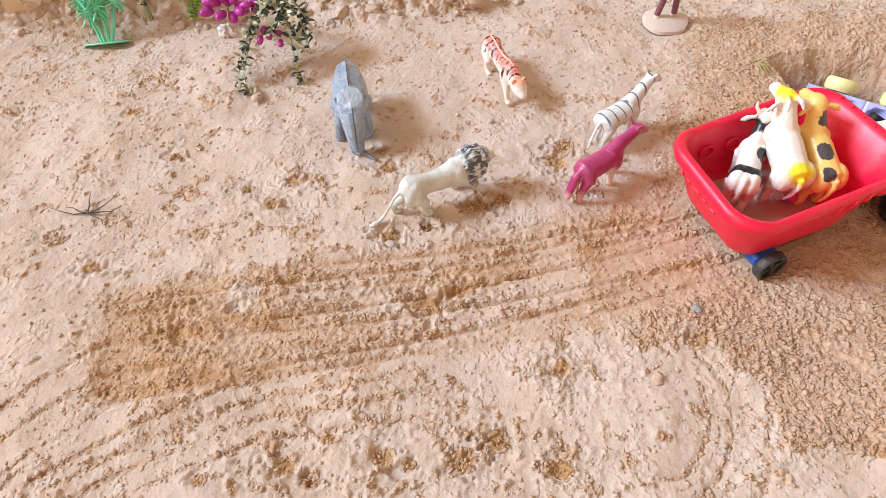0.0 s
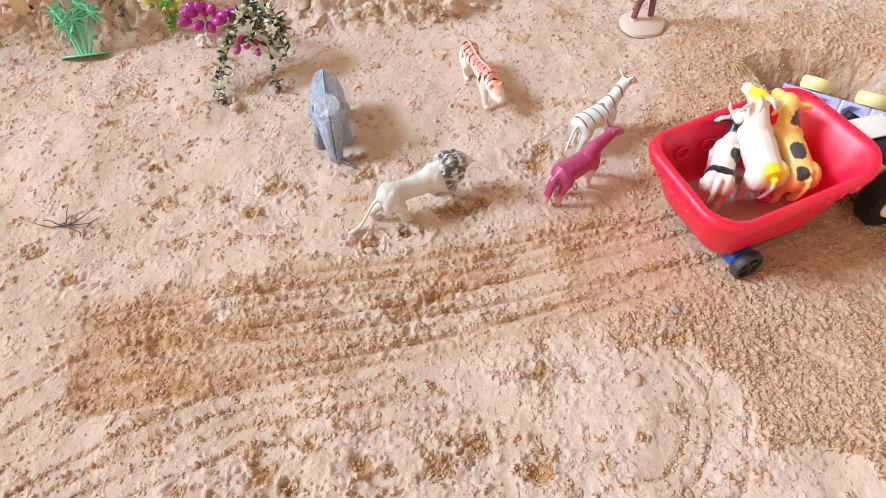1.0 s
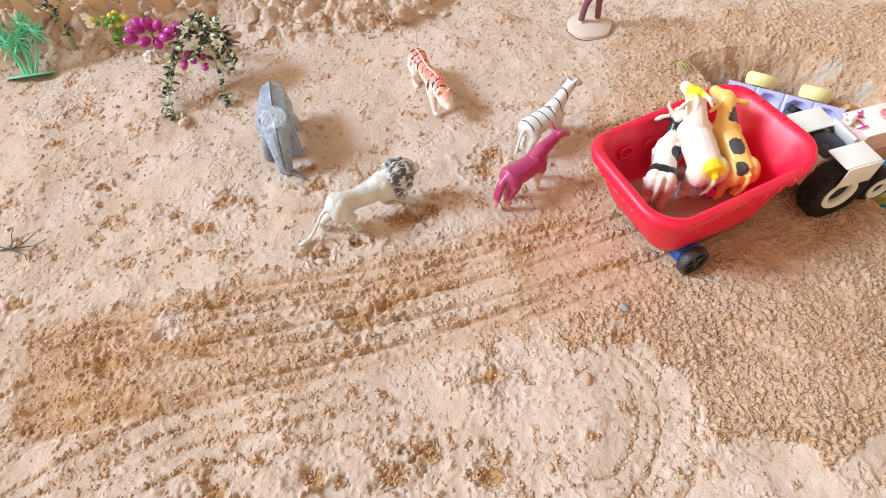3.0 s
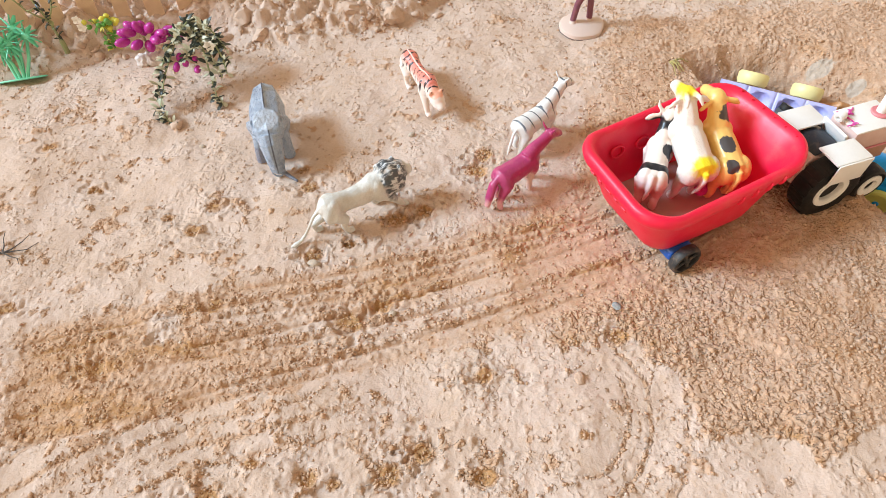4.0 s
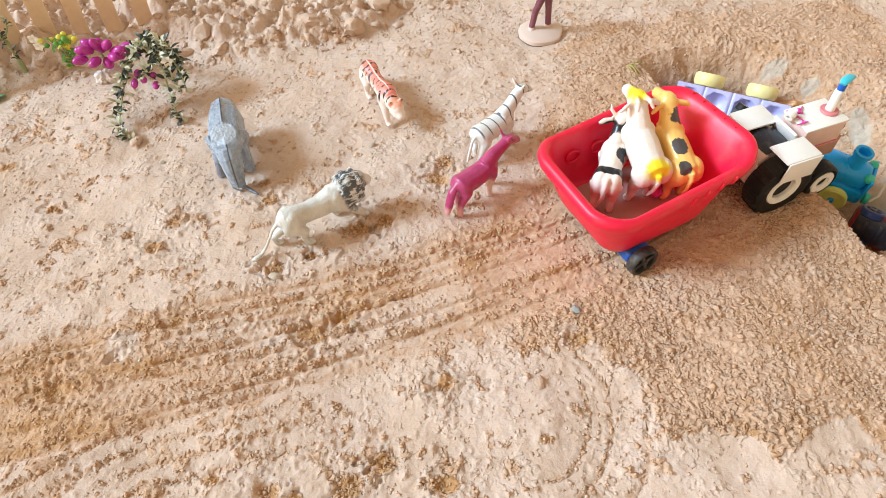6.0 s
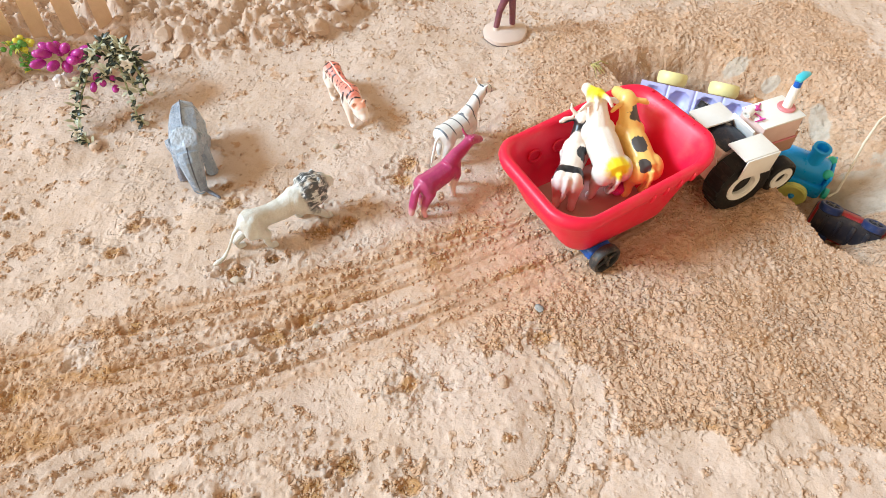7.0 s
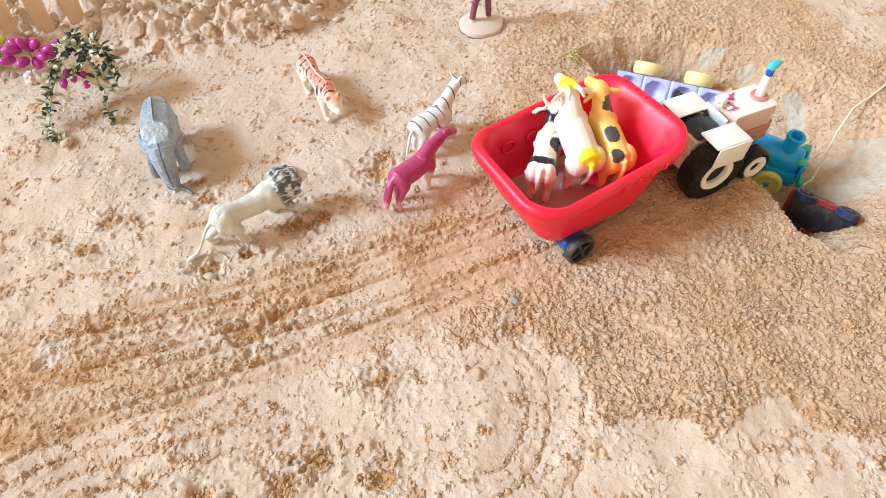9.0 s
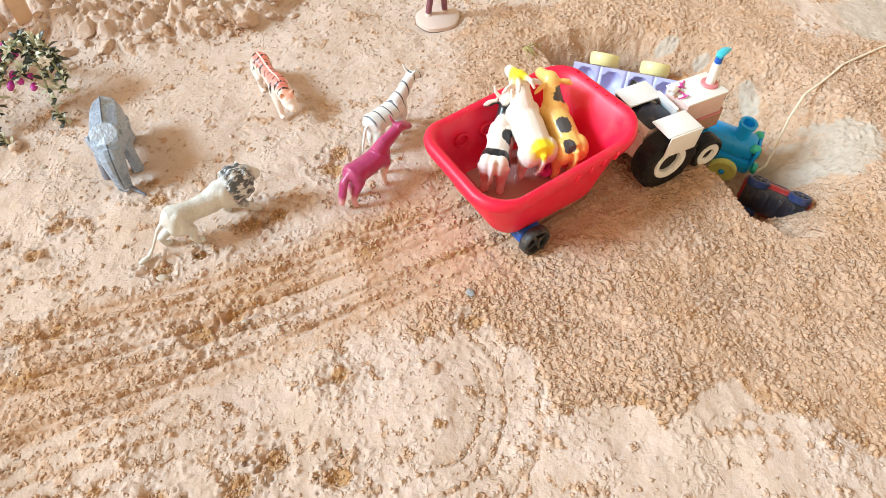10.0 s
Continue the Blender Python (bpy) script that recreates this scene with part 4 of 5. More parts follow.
    part("tow_bar", bm, RED, t, "red plastic tow bar")
    bm = bmesh.new()
    loop_ring(bm, (.110, .002, .024), .0042, .0012)
    part("tow_ring", bm, SILVER, t, "metal tow ring")
    return t


TRAILER = pose(0.347, 0.424, 0.002, 0, 0, 19.5)
trailer(TRAILER)


def load(name, build, material, local, label):
    return creature(name, build, material, TRAILER @ local, label, 0.0011, 6, "toy animals in the trailer")


load("toy_goat", lambda b: farm(b, "back", .73, 1.10, .035), GOAT, pose(.005, .003, .037, 0, -21, 78) @ Matrix.Translation((.029, 0, 0)), "white toy goat with yellow head and rump, rearing")
load("toy_cow", lambda b: farm(b, "out", .64, .80, .027), COW, pose(-.038, .005, .037, 0, -5, 44) @ Matrix.Translation((.028, 0, 0)), "black and white toy cow with horns, leaning in the tub")
load("toy_calf", lambda b: farm(b, "none", .72, .98, .029), CALF, pose(.036, -.012, .037, 0, -16, 78) @ Matrix.Translation((.028, 0, 0)), "orange yellow toy calf with dark patches, rearing")
bm = bmesh.new()
ball(bm, (0, 0, 0), (.009, .007, .006))
tube(bm, [(-.004, 0, .002, .004), (-.012, .002, .008, .003)], 10)
ob = part("plastic_scrap", bm, MAGENTA)
ob.matrix_world = TRAILER @ pose(.020, -.006, .046, 0, 0, 30)
tagged(ob, "magenta plastic scrap lying among the toy animals", "toy scrap")


# ---- tractor ----
def tractor(m):
    t = thing("toy_tractor", m, "home-made white toy tractor of card and plastic caps", "toy tractor")
    bm = bmesh.new()
    box(bm, (.044, 0, .040), (.088, .030, .024), .001)
    ch = part("chassis", bm, CARD, t, "brown card chassis with torn edges")
    bm = bmesh.new()
    box(bm, (-.010, 0, .043), (.030, .040, .034), .002, (0, 18, 0))
    part("back_panel", bm, PINK, t, "torn pale pink card back")
    bm = bmesh.new()
    box(bm, (.055, 0, .0630), (.050, .034, .025), .0008)
    part("hood", bm, PINK, t, "pale pink card engine box")
    bm = bmesh.new()
    box(bm, (.055, 0, .0768), (.052, .0362, .0022), .0007)
    part("hood_lid", bm, WHITE, t, "white plastic lid on the engine box")
    bm = bmesh.new()
    box(bm, (.055, -.0180, .0515), (.050, .0015, .0020), .0004)
    part("seam", bm, ROSE, t, "dark rose edge along the engine box")
    bm = bmesh.new()
    tube(bm, [(.0805, -.015, .073, .0008, .0014), (.0812, -.0155, .066, .0008, .0016), (.0806, -.012, .057, .0008, .0012)], 8)
    part("tape_strip", bm, INK, t, "curl of black tape on the nose")
    bm = bmesh.new()
    tube(bm, [(-.020, .019, .0600, .0030, .0015), (-.021, .006, .0585, .0050, .0022), (-.021, -.006, .0560, .0045, .0025), (-.018, -.018, .0540, .0060, .0020), (-.016, -.024, .0500, .0025, .0012)], 8)
    part("torn_edge", bm, CARD, t, "torn brown card edge behind the seat")
    bm = bmesh.new()
    box(bm, (.020, -.001, .068), (.003, .032, .020), .001, (0, -22, 0))
    part("windscreen", bm, WHITE, t, "translucent white windscreen flap")
    bm = bmesh.new()
    tube(bm, [(-.016, 0, .0605, .017, .0016), (-.004, 0, .0655, .0185, .0018), (.008, 0, .0660, .0185, .0018), (.018, 0, .0620, .0170, .0016)], 14)
    part("seat", bm, INK, t, "shiny dark curved seat sheet")
    bm = bmesh.new()
    lathe(bm, [(.0018, -.004), (.0045, -.004), (.0048, -.003), (.0048, .003), (.0045, .004), (.0018, .004), (.0018, -.004)], pose(.026, .006, .0815, 0, 75, 15), 20)
    part("gauge", bm, WHITE, t, "small white ring on the dashboard")
    for i in range(9):
        bm = bmesh.new()
        r = random.Random(i)
        x, y = .036 + r.uniform(-.006, .008), .004 + r.uniform(-.010, .008)
        tube(bm, [(x, y, .0786, .0010, .0006), (x + r.uniform(-.006, .006), y + r.uniform(-.005, .005), .0803, .0012, .0006), (x + r.uniform(-.009, .009), y + r.uniform(-.008, .008), .0785, .0007)], 6)
        part("foil_strip", bm, MAGENTA, t)
    for s in (-1, 1):
        bm = bmesh.new()
        box(bm, (.002, -.0335 if s < 0 else .0255, .0760 if s < 0 else .0700), (.040, .027, .0022), .0007)
        fd = part("fender", bm, WHITE, t, "folded white card fender")
        bm = bmesh.new()
        box(bm, (.003, -.0472 if s < 0 else .0390, .0630 if s < 0 else .0570), (.039, .0016, .0270), .0005, (s * -4, 0, 0))
        part("fender_flap", bm, WHITE, fd)
        mw = wheel_pose(.0, -.0340 if s < 0 else .0270, .0335) @ Matrix.Scale(1.165, 4)
        bm = bmesh.new()
        lathe(bm, [(.0165, -.010), (.024, -.0115), (.0275, -.010), (.0288, -.006), (.0288, .004), (.0275, .008), (.024, .0095), (.0165, .008), (.0165, -.010)], mw, 44)
        wh = part("rear_wheel", bm, BLACK, t, "black rear wheel wrapped in tape")
        bm = bmesh.new()
        lathe(bm, [(.0108, .0070), (.0115, .0086), (.0158, .0090), (.0168, .0075), (.0165, -.006), (.0108, -.006), (.0108, .0070)], mw, 36)
        part("rim", bm, WHITE, wh, "white plastic cap rim")
        bm = bmesh.new()
        lathe(bm, [(0, .004), (.0106, .004), (.0106, -.004), (0, -.004)], mw, 24)
        part("hub", bm, BLACK, wh)
        for k in range(16):
            a = k * math.tau / 16
            bm = bmesh.new()
            box(bm, (.0282 * math.cos(a), .0282 * math.sin(a), 0), (.0022, .006, .016), .0006, (0, 0, math.degrees(a) + 8))
            bm.transform(mw)
            part("tread", bm, BLACK, wh)
        mw = wheel_pose(.057, s * .0330, .0195)
        bm = bmesh.new()
        lathe(bm, [(.0125, -.007), (.0165, -.0085), (.0188, -.007), (.0195, -.004), (.0195, .004), (.0188, .007), (.0165, .0085), (.0125, .0075), (.0125, -.007)], mw, 40)
        wh = part("front_wheel", bm, BLACK, t, "black front wheel")
        bm = bmesh.new()
        lathe(bm, [(.0065, .0065), (.0075, .0088), (.0130, .0090), (.0136, .0075), (.0130, -.005), (.0065, -.005), (.0065, .0065)], mw, 36)
        part("rim", bm, WHITE, wh, "white plastic ring rim")
        bm = bmesh.new()
        lathe(bm, [(0, .0055), (.0064, .0055), (.0064, -.004), (0, -.004)], mw, 24)
        part("hub", bm, BLACK, wh)
    for x, z, l in ((.0, .0335, .06), (.057, .0195, .06)):
        bm = bmesh.new()
        tube(bm, [(x, -l / 2, z, .003), (x, l / 2, z, .003)], 10)
        part("axle", bm, BLACK, t)
    bm = bmesh.new()
    lathe(bm, [(.004, .0), (.0088, .0), (.0092, .0012), (.0085, .0024), (.004, .0026), (.004, 0)], pose(.070, .0, 0.0778), 28)
    part("exhaust_ring", bm, ROSE, t, "rose plastic ring")
    bm = bmesh.new()
    lathe(bm, [(0, 0), (.0046, 0), (.0046, .024), (.0040, .0265), (0, .0266)], pose(.070, .0, 0.0781), 24)
    ex = part("exhaust", bm, WHITE, t, "white tube exhaust")
    bm = bmesh.new()
    lathe(bm, [(0, 0), (.0037, 0), (.0037, .0065), (0, .0068)], pose(.070, .0, 0.1043), 20)
    part("collar", bm, BLUE, ex, "dark blue collar")
    bm = bmesh.new()
    tube(bm, [(.067, -.001, .1116, .0030, .002), (.071, .001, .1138, .0046, .0024), (.079, .003, .1146, .0044, .0018), (.085, .004, .1136, .0026, .0010)], 10)
    part("spout", bm, TEAL, ex, "turquoise spout")
    bm = bmesh.new()
    tube(bm, [(.0805, -.006, .073, .0012), (.086, -.003, .067, .0012), (.0855, .004, .059, .0012), (.0805, .007, .055, .0012)], 8)
    part("front_clip", bm, BLUE, t, "bent blue wire on the nose")
    bm = bmesh.new()
    tube(bm, [(-.020, 0, .030, .004, .003), (-.032, 0, .026, .0045, .003)], 10)
    loop_ring(bm, (-.036, 0, .0255), .0042, .0018)
    part("hitch", bm, SILVER, t, "grey hitch loop")
    bm = bmesh.new()
    tube(bm, [(-.020, .010, .050, .002, .0008), (-.026, .013, .040, .003, .0008), (-.027, .008, .030, .002, .0008)], 8)
    tube(bm, [(-.021, -.004, .046, .003, .0008), (-.028, -.004, .038, .004, .0008), (-.031, -.010, .032, .003, .0008)], 8)
    part("torn_flap", bm, PINK, t, "torn strip of pink card")
    bm = bmesh.new()
    outline = [(.020, .008), (.012, .022), (.017, .030), (.004, .027), (-.004, .033), (-.012, .024), (-.021, .026), (-.024, .012), (-.015, .004), (-.017, -.006), (-.006, -.003), (.002, -.010), (.008, .000)]
    front = [bm.verts.new((-.0245 - .10 * z, y, .036 + z)) for y, z in outline]
    back = [bm.verts.new((-.0232 - .10 * z, y, .0365 + z)) for y, z in outline]
    bm.faces.new(front)
    bm.faces.new(back[::-1])
    for i in range(len(outline)):
        bm.faces.new((front[i], back[i], back[(i + 1) % len(outline)], front[(i + 1) % len(outline)]))
    part("torn_back", bm, PINK, t, "ragged sheet of torn pink card")
    return t


tractor(pose(0.486, 0.454, 0.006, 0, 1, 13))

# ---- toys in the pit ----
LILAC = surface("lilac_plastic", (0.55, 0.55, 0.88), 0.35, (0.46, 0.45, 0.84), 0.3, 40, 0.1, 200, dust=0.1)
LEMON = surface("pale_yellow_plastic", (0.80, 0.72, 0.34), 0.4, (0.72, 0.62, 0.25), 0.3, 40, 0.1, 200, dust=0.1)
LIME = surface("lime_plastic", (0.78, 0.80, 0.22), 0.35, (0.5, 0.62, 0.15), 0.3, 60, 0.1, 200, dust=0.1)
SKY = surface("sky_blue_plastic", (0.006, 0.36, 0.86), 0.28, (0.006, 0.28, 0.72), 0.3, 40, 0.1, 200, dust=0.08)
GREEN = surface("sea_green_plastic", (0.03, 0.50, 0.36), 0.35, (0.02, 0.38, 0.26), 0.3, 40, 0.1, 200, dust=0.06)
CRIMSON = surface("dark_red_plastic", (0.32, 0.012, 0.02), 0.3, (0.22, 0.01, 0.02), 0.3, 50, 0.1, 200, dust=0.15)
TAN = surface("tan_plastic", (0.52, 0.26, 0.11), 0.4, (0.42, 0.20, 0.08), 0.4, 60, 0.2, 300, dust=0.2)


def block_wagon(m):
    """Local x along the length, z out of the open underside, y up the face."""
    t = thing("toy_block_wagon", m, "lilac block wagon on its side, hollow studs showing", "toy wagon")
    length, tall, thick = .136, .068, .026
    bm = bmesh.new()
    nx, ny = 68, 34
    rows = []
    for i in range(nx + 1):
        row = []
        for j in range(ny + 1):
            x, y = length * i / nx, -tall * j / ny
            cx, cy = (math.floor(min(x / .034, 3.999)) + .5) * .034, -(math.floor(min(-y / .034, 1.999)) + .5) * .034
            rho = math.hypot(x - cx, y - cy)
            z = -.0115 * math.sqrt(max(0, 1 - (rho / .0125) ** 2))
            gap = min(abs(x - .034), abs(x - .068), abs(x - .102))
            row.append(bm.verts.new((x, y, z - (.0014 if gap < .0011 else 0))))
        rows.append(row)
    for i in range(nx):
        for j in range(ny):
            bm.faces.new((rows[i][j], rows[i + 1][j], rows[i + 1][j + 1], rows[i][j + 1]))
    edge = [r[0] for r in rows] + rows[-1][1:] + [r[-1] for r in rows[-2::-1]] + rows[0][-2:0:-1]
    back = [bm.verts.new((v.co.x * .97 + .002, v.co.y * .95 - .0015, -thick)) for v in edge]
    n = len(edge)
    for k in range(n):
        bm.faces.new((edge[k], edge[(k + 1) % n], back[(k + 1) % n], back[k]))
    bm.faces.new(back)
    body = part("body", bm, LILAC, t, angle=50)
    bm = bmesh.new()
    loop_ring(bm, (-.006, -.030, -.006), .0085, .0022, (0, 0, 0), 0.8)
    part("loop", bm, LILAC, body, "small lilac loop")
    for x in (.036, .100):
        bm = bmesh.new()
        lathe(bm, [(0, .013), (.008, .013), (.010, .0155), (.0165, .0155), (.0185, .013), (.0185, .004), (.0165, .0), (0, 0)], pose(x, .001, -.013, -90, 0, 0), 32)
        part("wheel", bm, LEMON, t, "pale yellow plastic wheel")
    return t


_len = Vector((.85, -.52, .0)).normalized()
_nrm = Vector((-.50, -.64, .60))
_nrm = (_nrm - _len * _nrm.dot(_len)).normalized()
_up = _nrm.cross(_len)
_m = Matrix((_len, _up, _nrm)).transposed().to_4x4()
block_wagon(Matrix.Translation((0.493, 0.653, -0.010)) @ _m)


def toy_car(name, m, label, skin, under, wheel_mat, length=.07, width=.034, tall=.022, wheel_r=.009, roof=None, roof_part=.5):
    """Stands on its wheels along local x."""
    t = thing(name, m, label, "toy car")
    bm = bmesh.new()
    box(bm, (0, 0, wheel_r + tall * .35), (length, width, tall * .7), .004, seg=3)
    body = part("body", bm, skin, t)
    bm = bmesh.new()
    box(bm, (-length * .06, 0, wheel_r + tall * .85), (length * roof_part, width * .86, tall * .62), .005, seg=3)
    part("cabin", bm, roof or skin, body)
    for s in (-1, 1):
        bm = bmesh.new()
        box(bm, (-length * .06, s * width * .425, wheel_r + tall * .9), (length * .36, .0016, tall * .3), .0006)
        part("window", bm, NAVY, body, "dark side window")
    bm = bmesh.new()
    box(bm, (0, 0, wheel_r - .001), (length * .92, width * .8, .005), .001)
    for k in range(4):
        box(bm, (-length * .3 + k * length * .2, 0, wheel_r - .0035), (length * .06, width * .5, .003), .0006)
    part("underside", bm, under, t, "ribbed dark underside")
    for sx in (-1, 1):
        for s in (-1, 1):
            mw = wheel_pose(sx * length * .31, s * (width * .5 - .001), wheel_r * .95)
            bm = bmesh.new()
            lathe(bm, [(0, -.004), (wheel_r * .9, -.004), (wheel_r, -.003), (wheel_r, .003), (wheel_r * .9, .0042), (wheel_r * .66, .0042), (wheel_r * .6, .0028), (0, .0028)], mw, 28)
            w = part("wheel", bm, wheel_mat, t)
            bm = bmesh.new()
            for k in range(5):
                a = k * math.tau / 5
                tube(bm, [(0, 0, .0034, wheel_r * .14), (wheel_r * .6 * math.cos(a), wheel_r * .6 * math.sin(a), .0034, wheel_r * .1)], 6)
            bm.transform(mw)
            part("hubcap", bm, SILVER if wheel_mat == BLACK else INK, w)
    return t


toy_car("toy_car", pose(0.562, 0.545, -0.030, 40, 0, 140) @ pose(0, 0, 0, 75, 0, 0), "lime toy car tipped over, dark underside showing", LIME, CHARCOAL, BLACK, .072, .034, .024, .0095)
toy_car("toy_car", pose(0.548, 0.568, -0.020, 0, 0, 118) @ pose(0, 0, 0, 125, 0, 0), "black toy car lying upside down on the lilac wagon", NAVY, CHARCOAL, BLACK, .060, .030, .018, .0090)
toy_car("toy_car", pose(0.617, 0.379, -0.024, 0, 0, -47) @ pose(0, 0, 0, 245, 0, 0), "dark red and navy toy car tipped on its side", CRIMSON, INK, NAVY, .072, .036, .022, .0120, INK, .9)


def train(m):
    t = thing("toy_train", m, "sky-blue plastic toy locomotive with yellow wheels", "toy train")
    bm = bmesh.new()
    box(bm, (0, 0, .020), (.094, .034, .016), .003)
    box(bm, (-.026, 0, .035), (.036, .036, .022), .003)
    body = part("body", bm, SKY, t)
    for i, (x, y) in enumerate(((-.041, -.015), (-.041, .015), (-.011, -.015), (-.011, .015), (-.026, -.016), (-.026, .016))):
        bm = bmesh.new()
        box(bm, (x, y, .050), (.008, .006, .012), .002)
        part("crenel", bm, SKY, body)
    bm = bmesh.new()
    ball(bm, (-.026, 0, .047), (.011, .011, .008))
    part("dome", bm, SKY, body)
    bm = bmesh.new()
    tube(bm, [(-.008, 0, .034, .0145), (.040, 0, .034, .0145), (.043, 0, .034, .012)], 24)
    part("boiler", bm, SKY, t)
    bm = bmesh.new()
    lathe(bm, [(0, 0), (.0095, 0), (.0075, .006), (.0072, .014), (.0088, .015), (.0088, .019), (.006, .019), (.005, .012), (0, .012)], pose(.026, 0, .044), 24)
    part("funnel", bm, SKY, t)
    for s in (-1, 1):
        bm = bmesh.new()
        lathe(bm, [(0, 0), (.003, 0), (.003, .004), (.0058, .005), (.0058, .009), (0, .010)], pose(.045, s * .011, .020, 0, 90, 0), 20)
        part("buffer", bm, GREEN, t, "sea-green buffer")
        bm = bmesh.new()
        ball(bm, (.043, s * .010, .043), (.005, .005, .005))
        part("lamp", bm, GREEN, t, "sea-green lamp")
        for x in (-.028, .024):
            mw = wheel_pose(x, s * .021, .0135)
            bm = bmesh.new()
            lathe(bm, [(0, -.003), (.0125, -.003), (.0140, -.0015), (.0140, .003), (.0120, .0042), (.0080, .0030), (.0050, .0036), (0, .0036)], mw, 30)
            w = part("wheel", bm, LIME, t, "yellow-green plastic wheel")
            bm = bmesh.new()
            lathe(bm, [(0, .0062), (.0022, .0058), (.0030, .004), (.0030, 0), (0, 0)], mw, 16)
            part("hub", bm, SKY, w)
    bm = bmesh.new()
    box(bm, (.046, 0, .030), (.003, .034, .030), .0012)
    part("front_plate", bm, SKY, t)
    return t


train(pose(0.599, 0.494, -0.050, 4, 6, -38) @ Matrix.Scale(1.14, 4))

bm = bmesh.new()
tube(bm, [(-.03, 0, .016, .008), (-.01, 0, .018, .010), (.012, 0, .018, .009), (.022, 0, .026, .006), (.030, 0, .030, .006), (.040, 0, .026, .004)], 12)
for s in (-1, 1):
    tube(bm, [(.028, s * .004, .034, .0015), (.026, s * .007, .041, .0008)], 8)
    tube(bm, [(.012, s * .006, .014, .004), (.014, s * .006, .0, .003)], 8)
    tube(bm, [(-.024, s * .006, .014, .005), (-.026, s * .006, .0, .003)], 8)
ob = part("toy_cow", bm, TAN)
ob.matrix_world = pose(0.605, 0.615, -0.052, 25, -10, -20)
r = ob.modifiers.new("blend", "REMESH")
r.mode, r.voxel_size, r.use_smooth_shade = "VOXEL", 0.0011, True
tagged(ob, "tan plastic toy cow half hidden behind the lilac wagon", "toy animal")

# ---- string, weed, twig ----
STRING = surface("string", (0.74, 0.66, 0.54), 0.8, None, 0.3, 200, 0.3, 900, dust=0.0)
pts = [(0.640, 0.440, -.035), (0.650, 0.442, -.030), (0.668, 0.458, -.018), (0.690, 0.480, .002), (0.725, 0.508, .006), (0.760, 0.524, .004), (0.80, 0.545, .004), (0.87, 0.566, .004), (0.92, 0.575, .003)]
bm = bmesh.new()
tube(bm, [(x, y, max(z, z_at(x, y) + .0014), .0014) for x, y, z in pts], 8)
tagged(part("string", bm, STRING), "thin beige string trailing out of the pit", "string")

STRAW = surface("dry_grass", (0.30, 0.28, 0.09), 0.7, (0.5, 0.36, 0.15), 0.5, 120, 0.1, 300, dust=0.0)


def weed(m):
    t = thing("dry_weed", m, "wilted olive grass sprig at the pit's edge", "weed")
    rng = random.Random(3)
    for k in range(6):
        a, l = radians(rng.uniform(-70, 10)), rng.uniform(.014, .034)
        bm = bmesh.new()
        tube(bm, [(0, 0, 0, .0007), (l * .5 * math.cos(a), l * .5 * math.sin(a), .006, .0007, .0012), (l * math.cos(a), l * math.sin(a), .002, .0003)], 6)
        part("blade", bm, STRAW, t)
    return t


weed(on_sand(0.430, 0.676, -25))
DARKTWIG = surface("dark_twig", (0.05, 0.045, 0.045), 0.6, (0.12, 0.10, 0.08), 0.5, 200, 0.2, 600, dust=0.0)


def twig(m):
    t = thing("twig", m, "small dark forked twig lying on the sand", "twig")
    rng = random.Random(8)
    for k, (a, l, lift) in enumerate(((178, .038, .002), (168, .022, .004), (4, .036, .004), (14, .030, .010), (72, .017, .012), (-36, .028, .001))):
        a = radians(a)
        bm = bmesh.new()
        st = [(0, 0, .002, .0009)]
        for q in (.35, .7, 1.0):
            st.append((l * q * math.cos(a + .15 * math.sin(5 * q + k)), l * q * math.sin(a + .15 * math.sin(5 * q + k)), .002 + lift * q, .0008 - .0005 * q))
        tube(bm, st, 6)
        part("branch", bm, DARKTWIG, t)
    return t


twig(on_sand(-0.322, 0.470, 0))

# ---- plants along the bank ----
PALM = surface("mint_plastic", (0.18, 0.68, 0.46), 0.4, (0.13, 0.56, 0.36), 0.3, 60, 0.1, 200, dust=0.05)


def palm(m):
    t = thing("toy_palm", m, "mint-green plastic palm clump on a flat base", "toy palm")
    bm = bmesh.new()
    lathe(bm, [(0, 0), (.030, 0), (.033, .0012), (.031, .0026), (0, .003)], pose(0, 0, 0) @ Matrix.Diagonal((1, .42, 1, 1)), 32)
    part("base", bm, PALM, t)
    rng = random.Random(4)
    for x0, x1, y1, top in ((-.006, -.024, .002, .060), (-.002, -.014, -.004, .044), (.002, .006, .006, .068), (.006, .022, .0, .056), (.003, -.002, -.003, .050)):
        bm = bmesh.new()
        tube(bm, [(x0, 0, .001, .0034, .0026), ((x0 + x1) / 2 + .002, y1 * .4, top * .5, .0024), (x1, y1, top, .0020)], 8)
        tr = part("trunk", bm, PALM, t)
        bm = bmesh.new()
        ball(bm, (x1, y1 - .003, top), (.006, .0012, .006), (0, 0, 0), 12)
        part("heart", bm, PALM, tr)
        for k in range(12):
            a, l = k * math.tau / 12 + rng.uniform(-.12, .12), rng.uniform(.015, .021)
            up = rng.uniform(-.002, .004)
            c, s = math.cos(a), math.sin(a)
            tip = (x1 + l * c, y1 - .004 + up, top + l * s - .002)
            midp = (x1 + l * .55 * c, y1 - .004, top + l * .55 * s)
            bm = bmesh.new()
            tube(bm, [(x1, y1, top, .0020, .0009), (*midp, .0043, .0009), (*tip, .0020, .0006)], 6)
            part("frond", bm, PALM, tr)
    return t


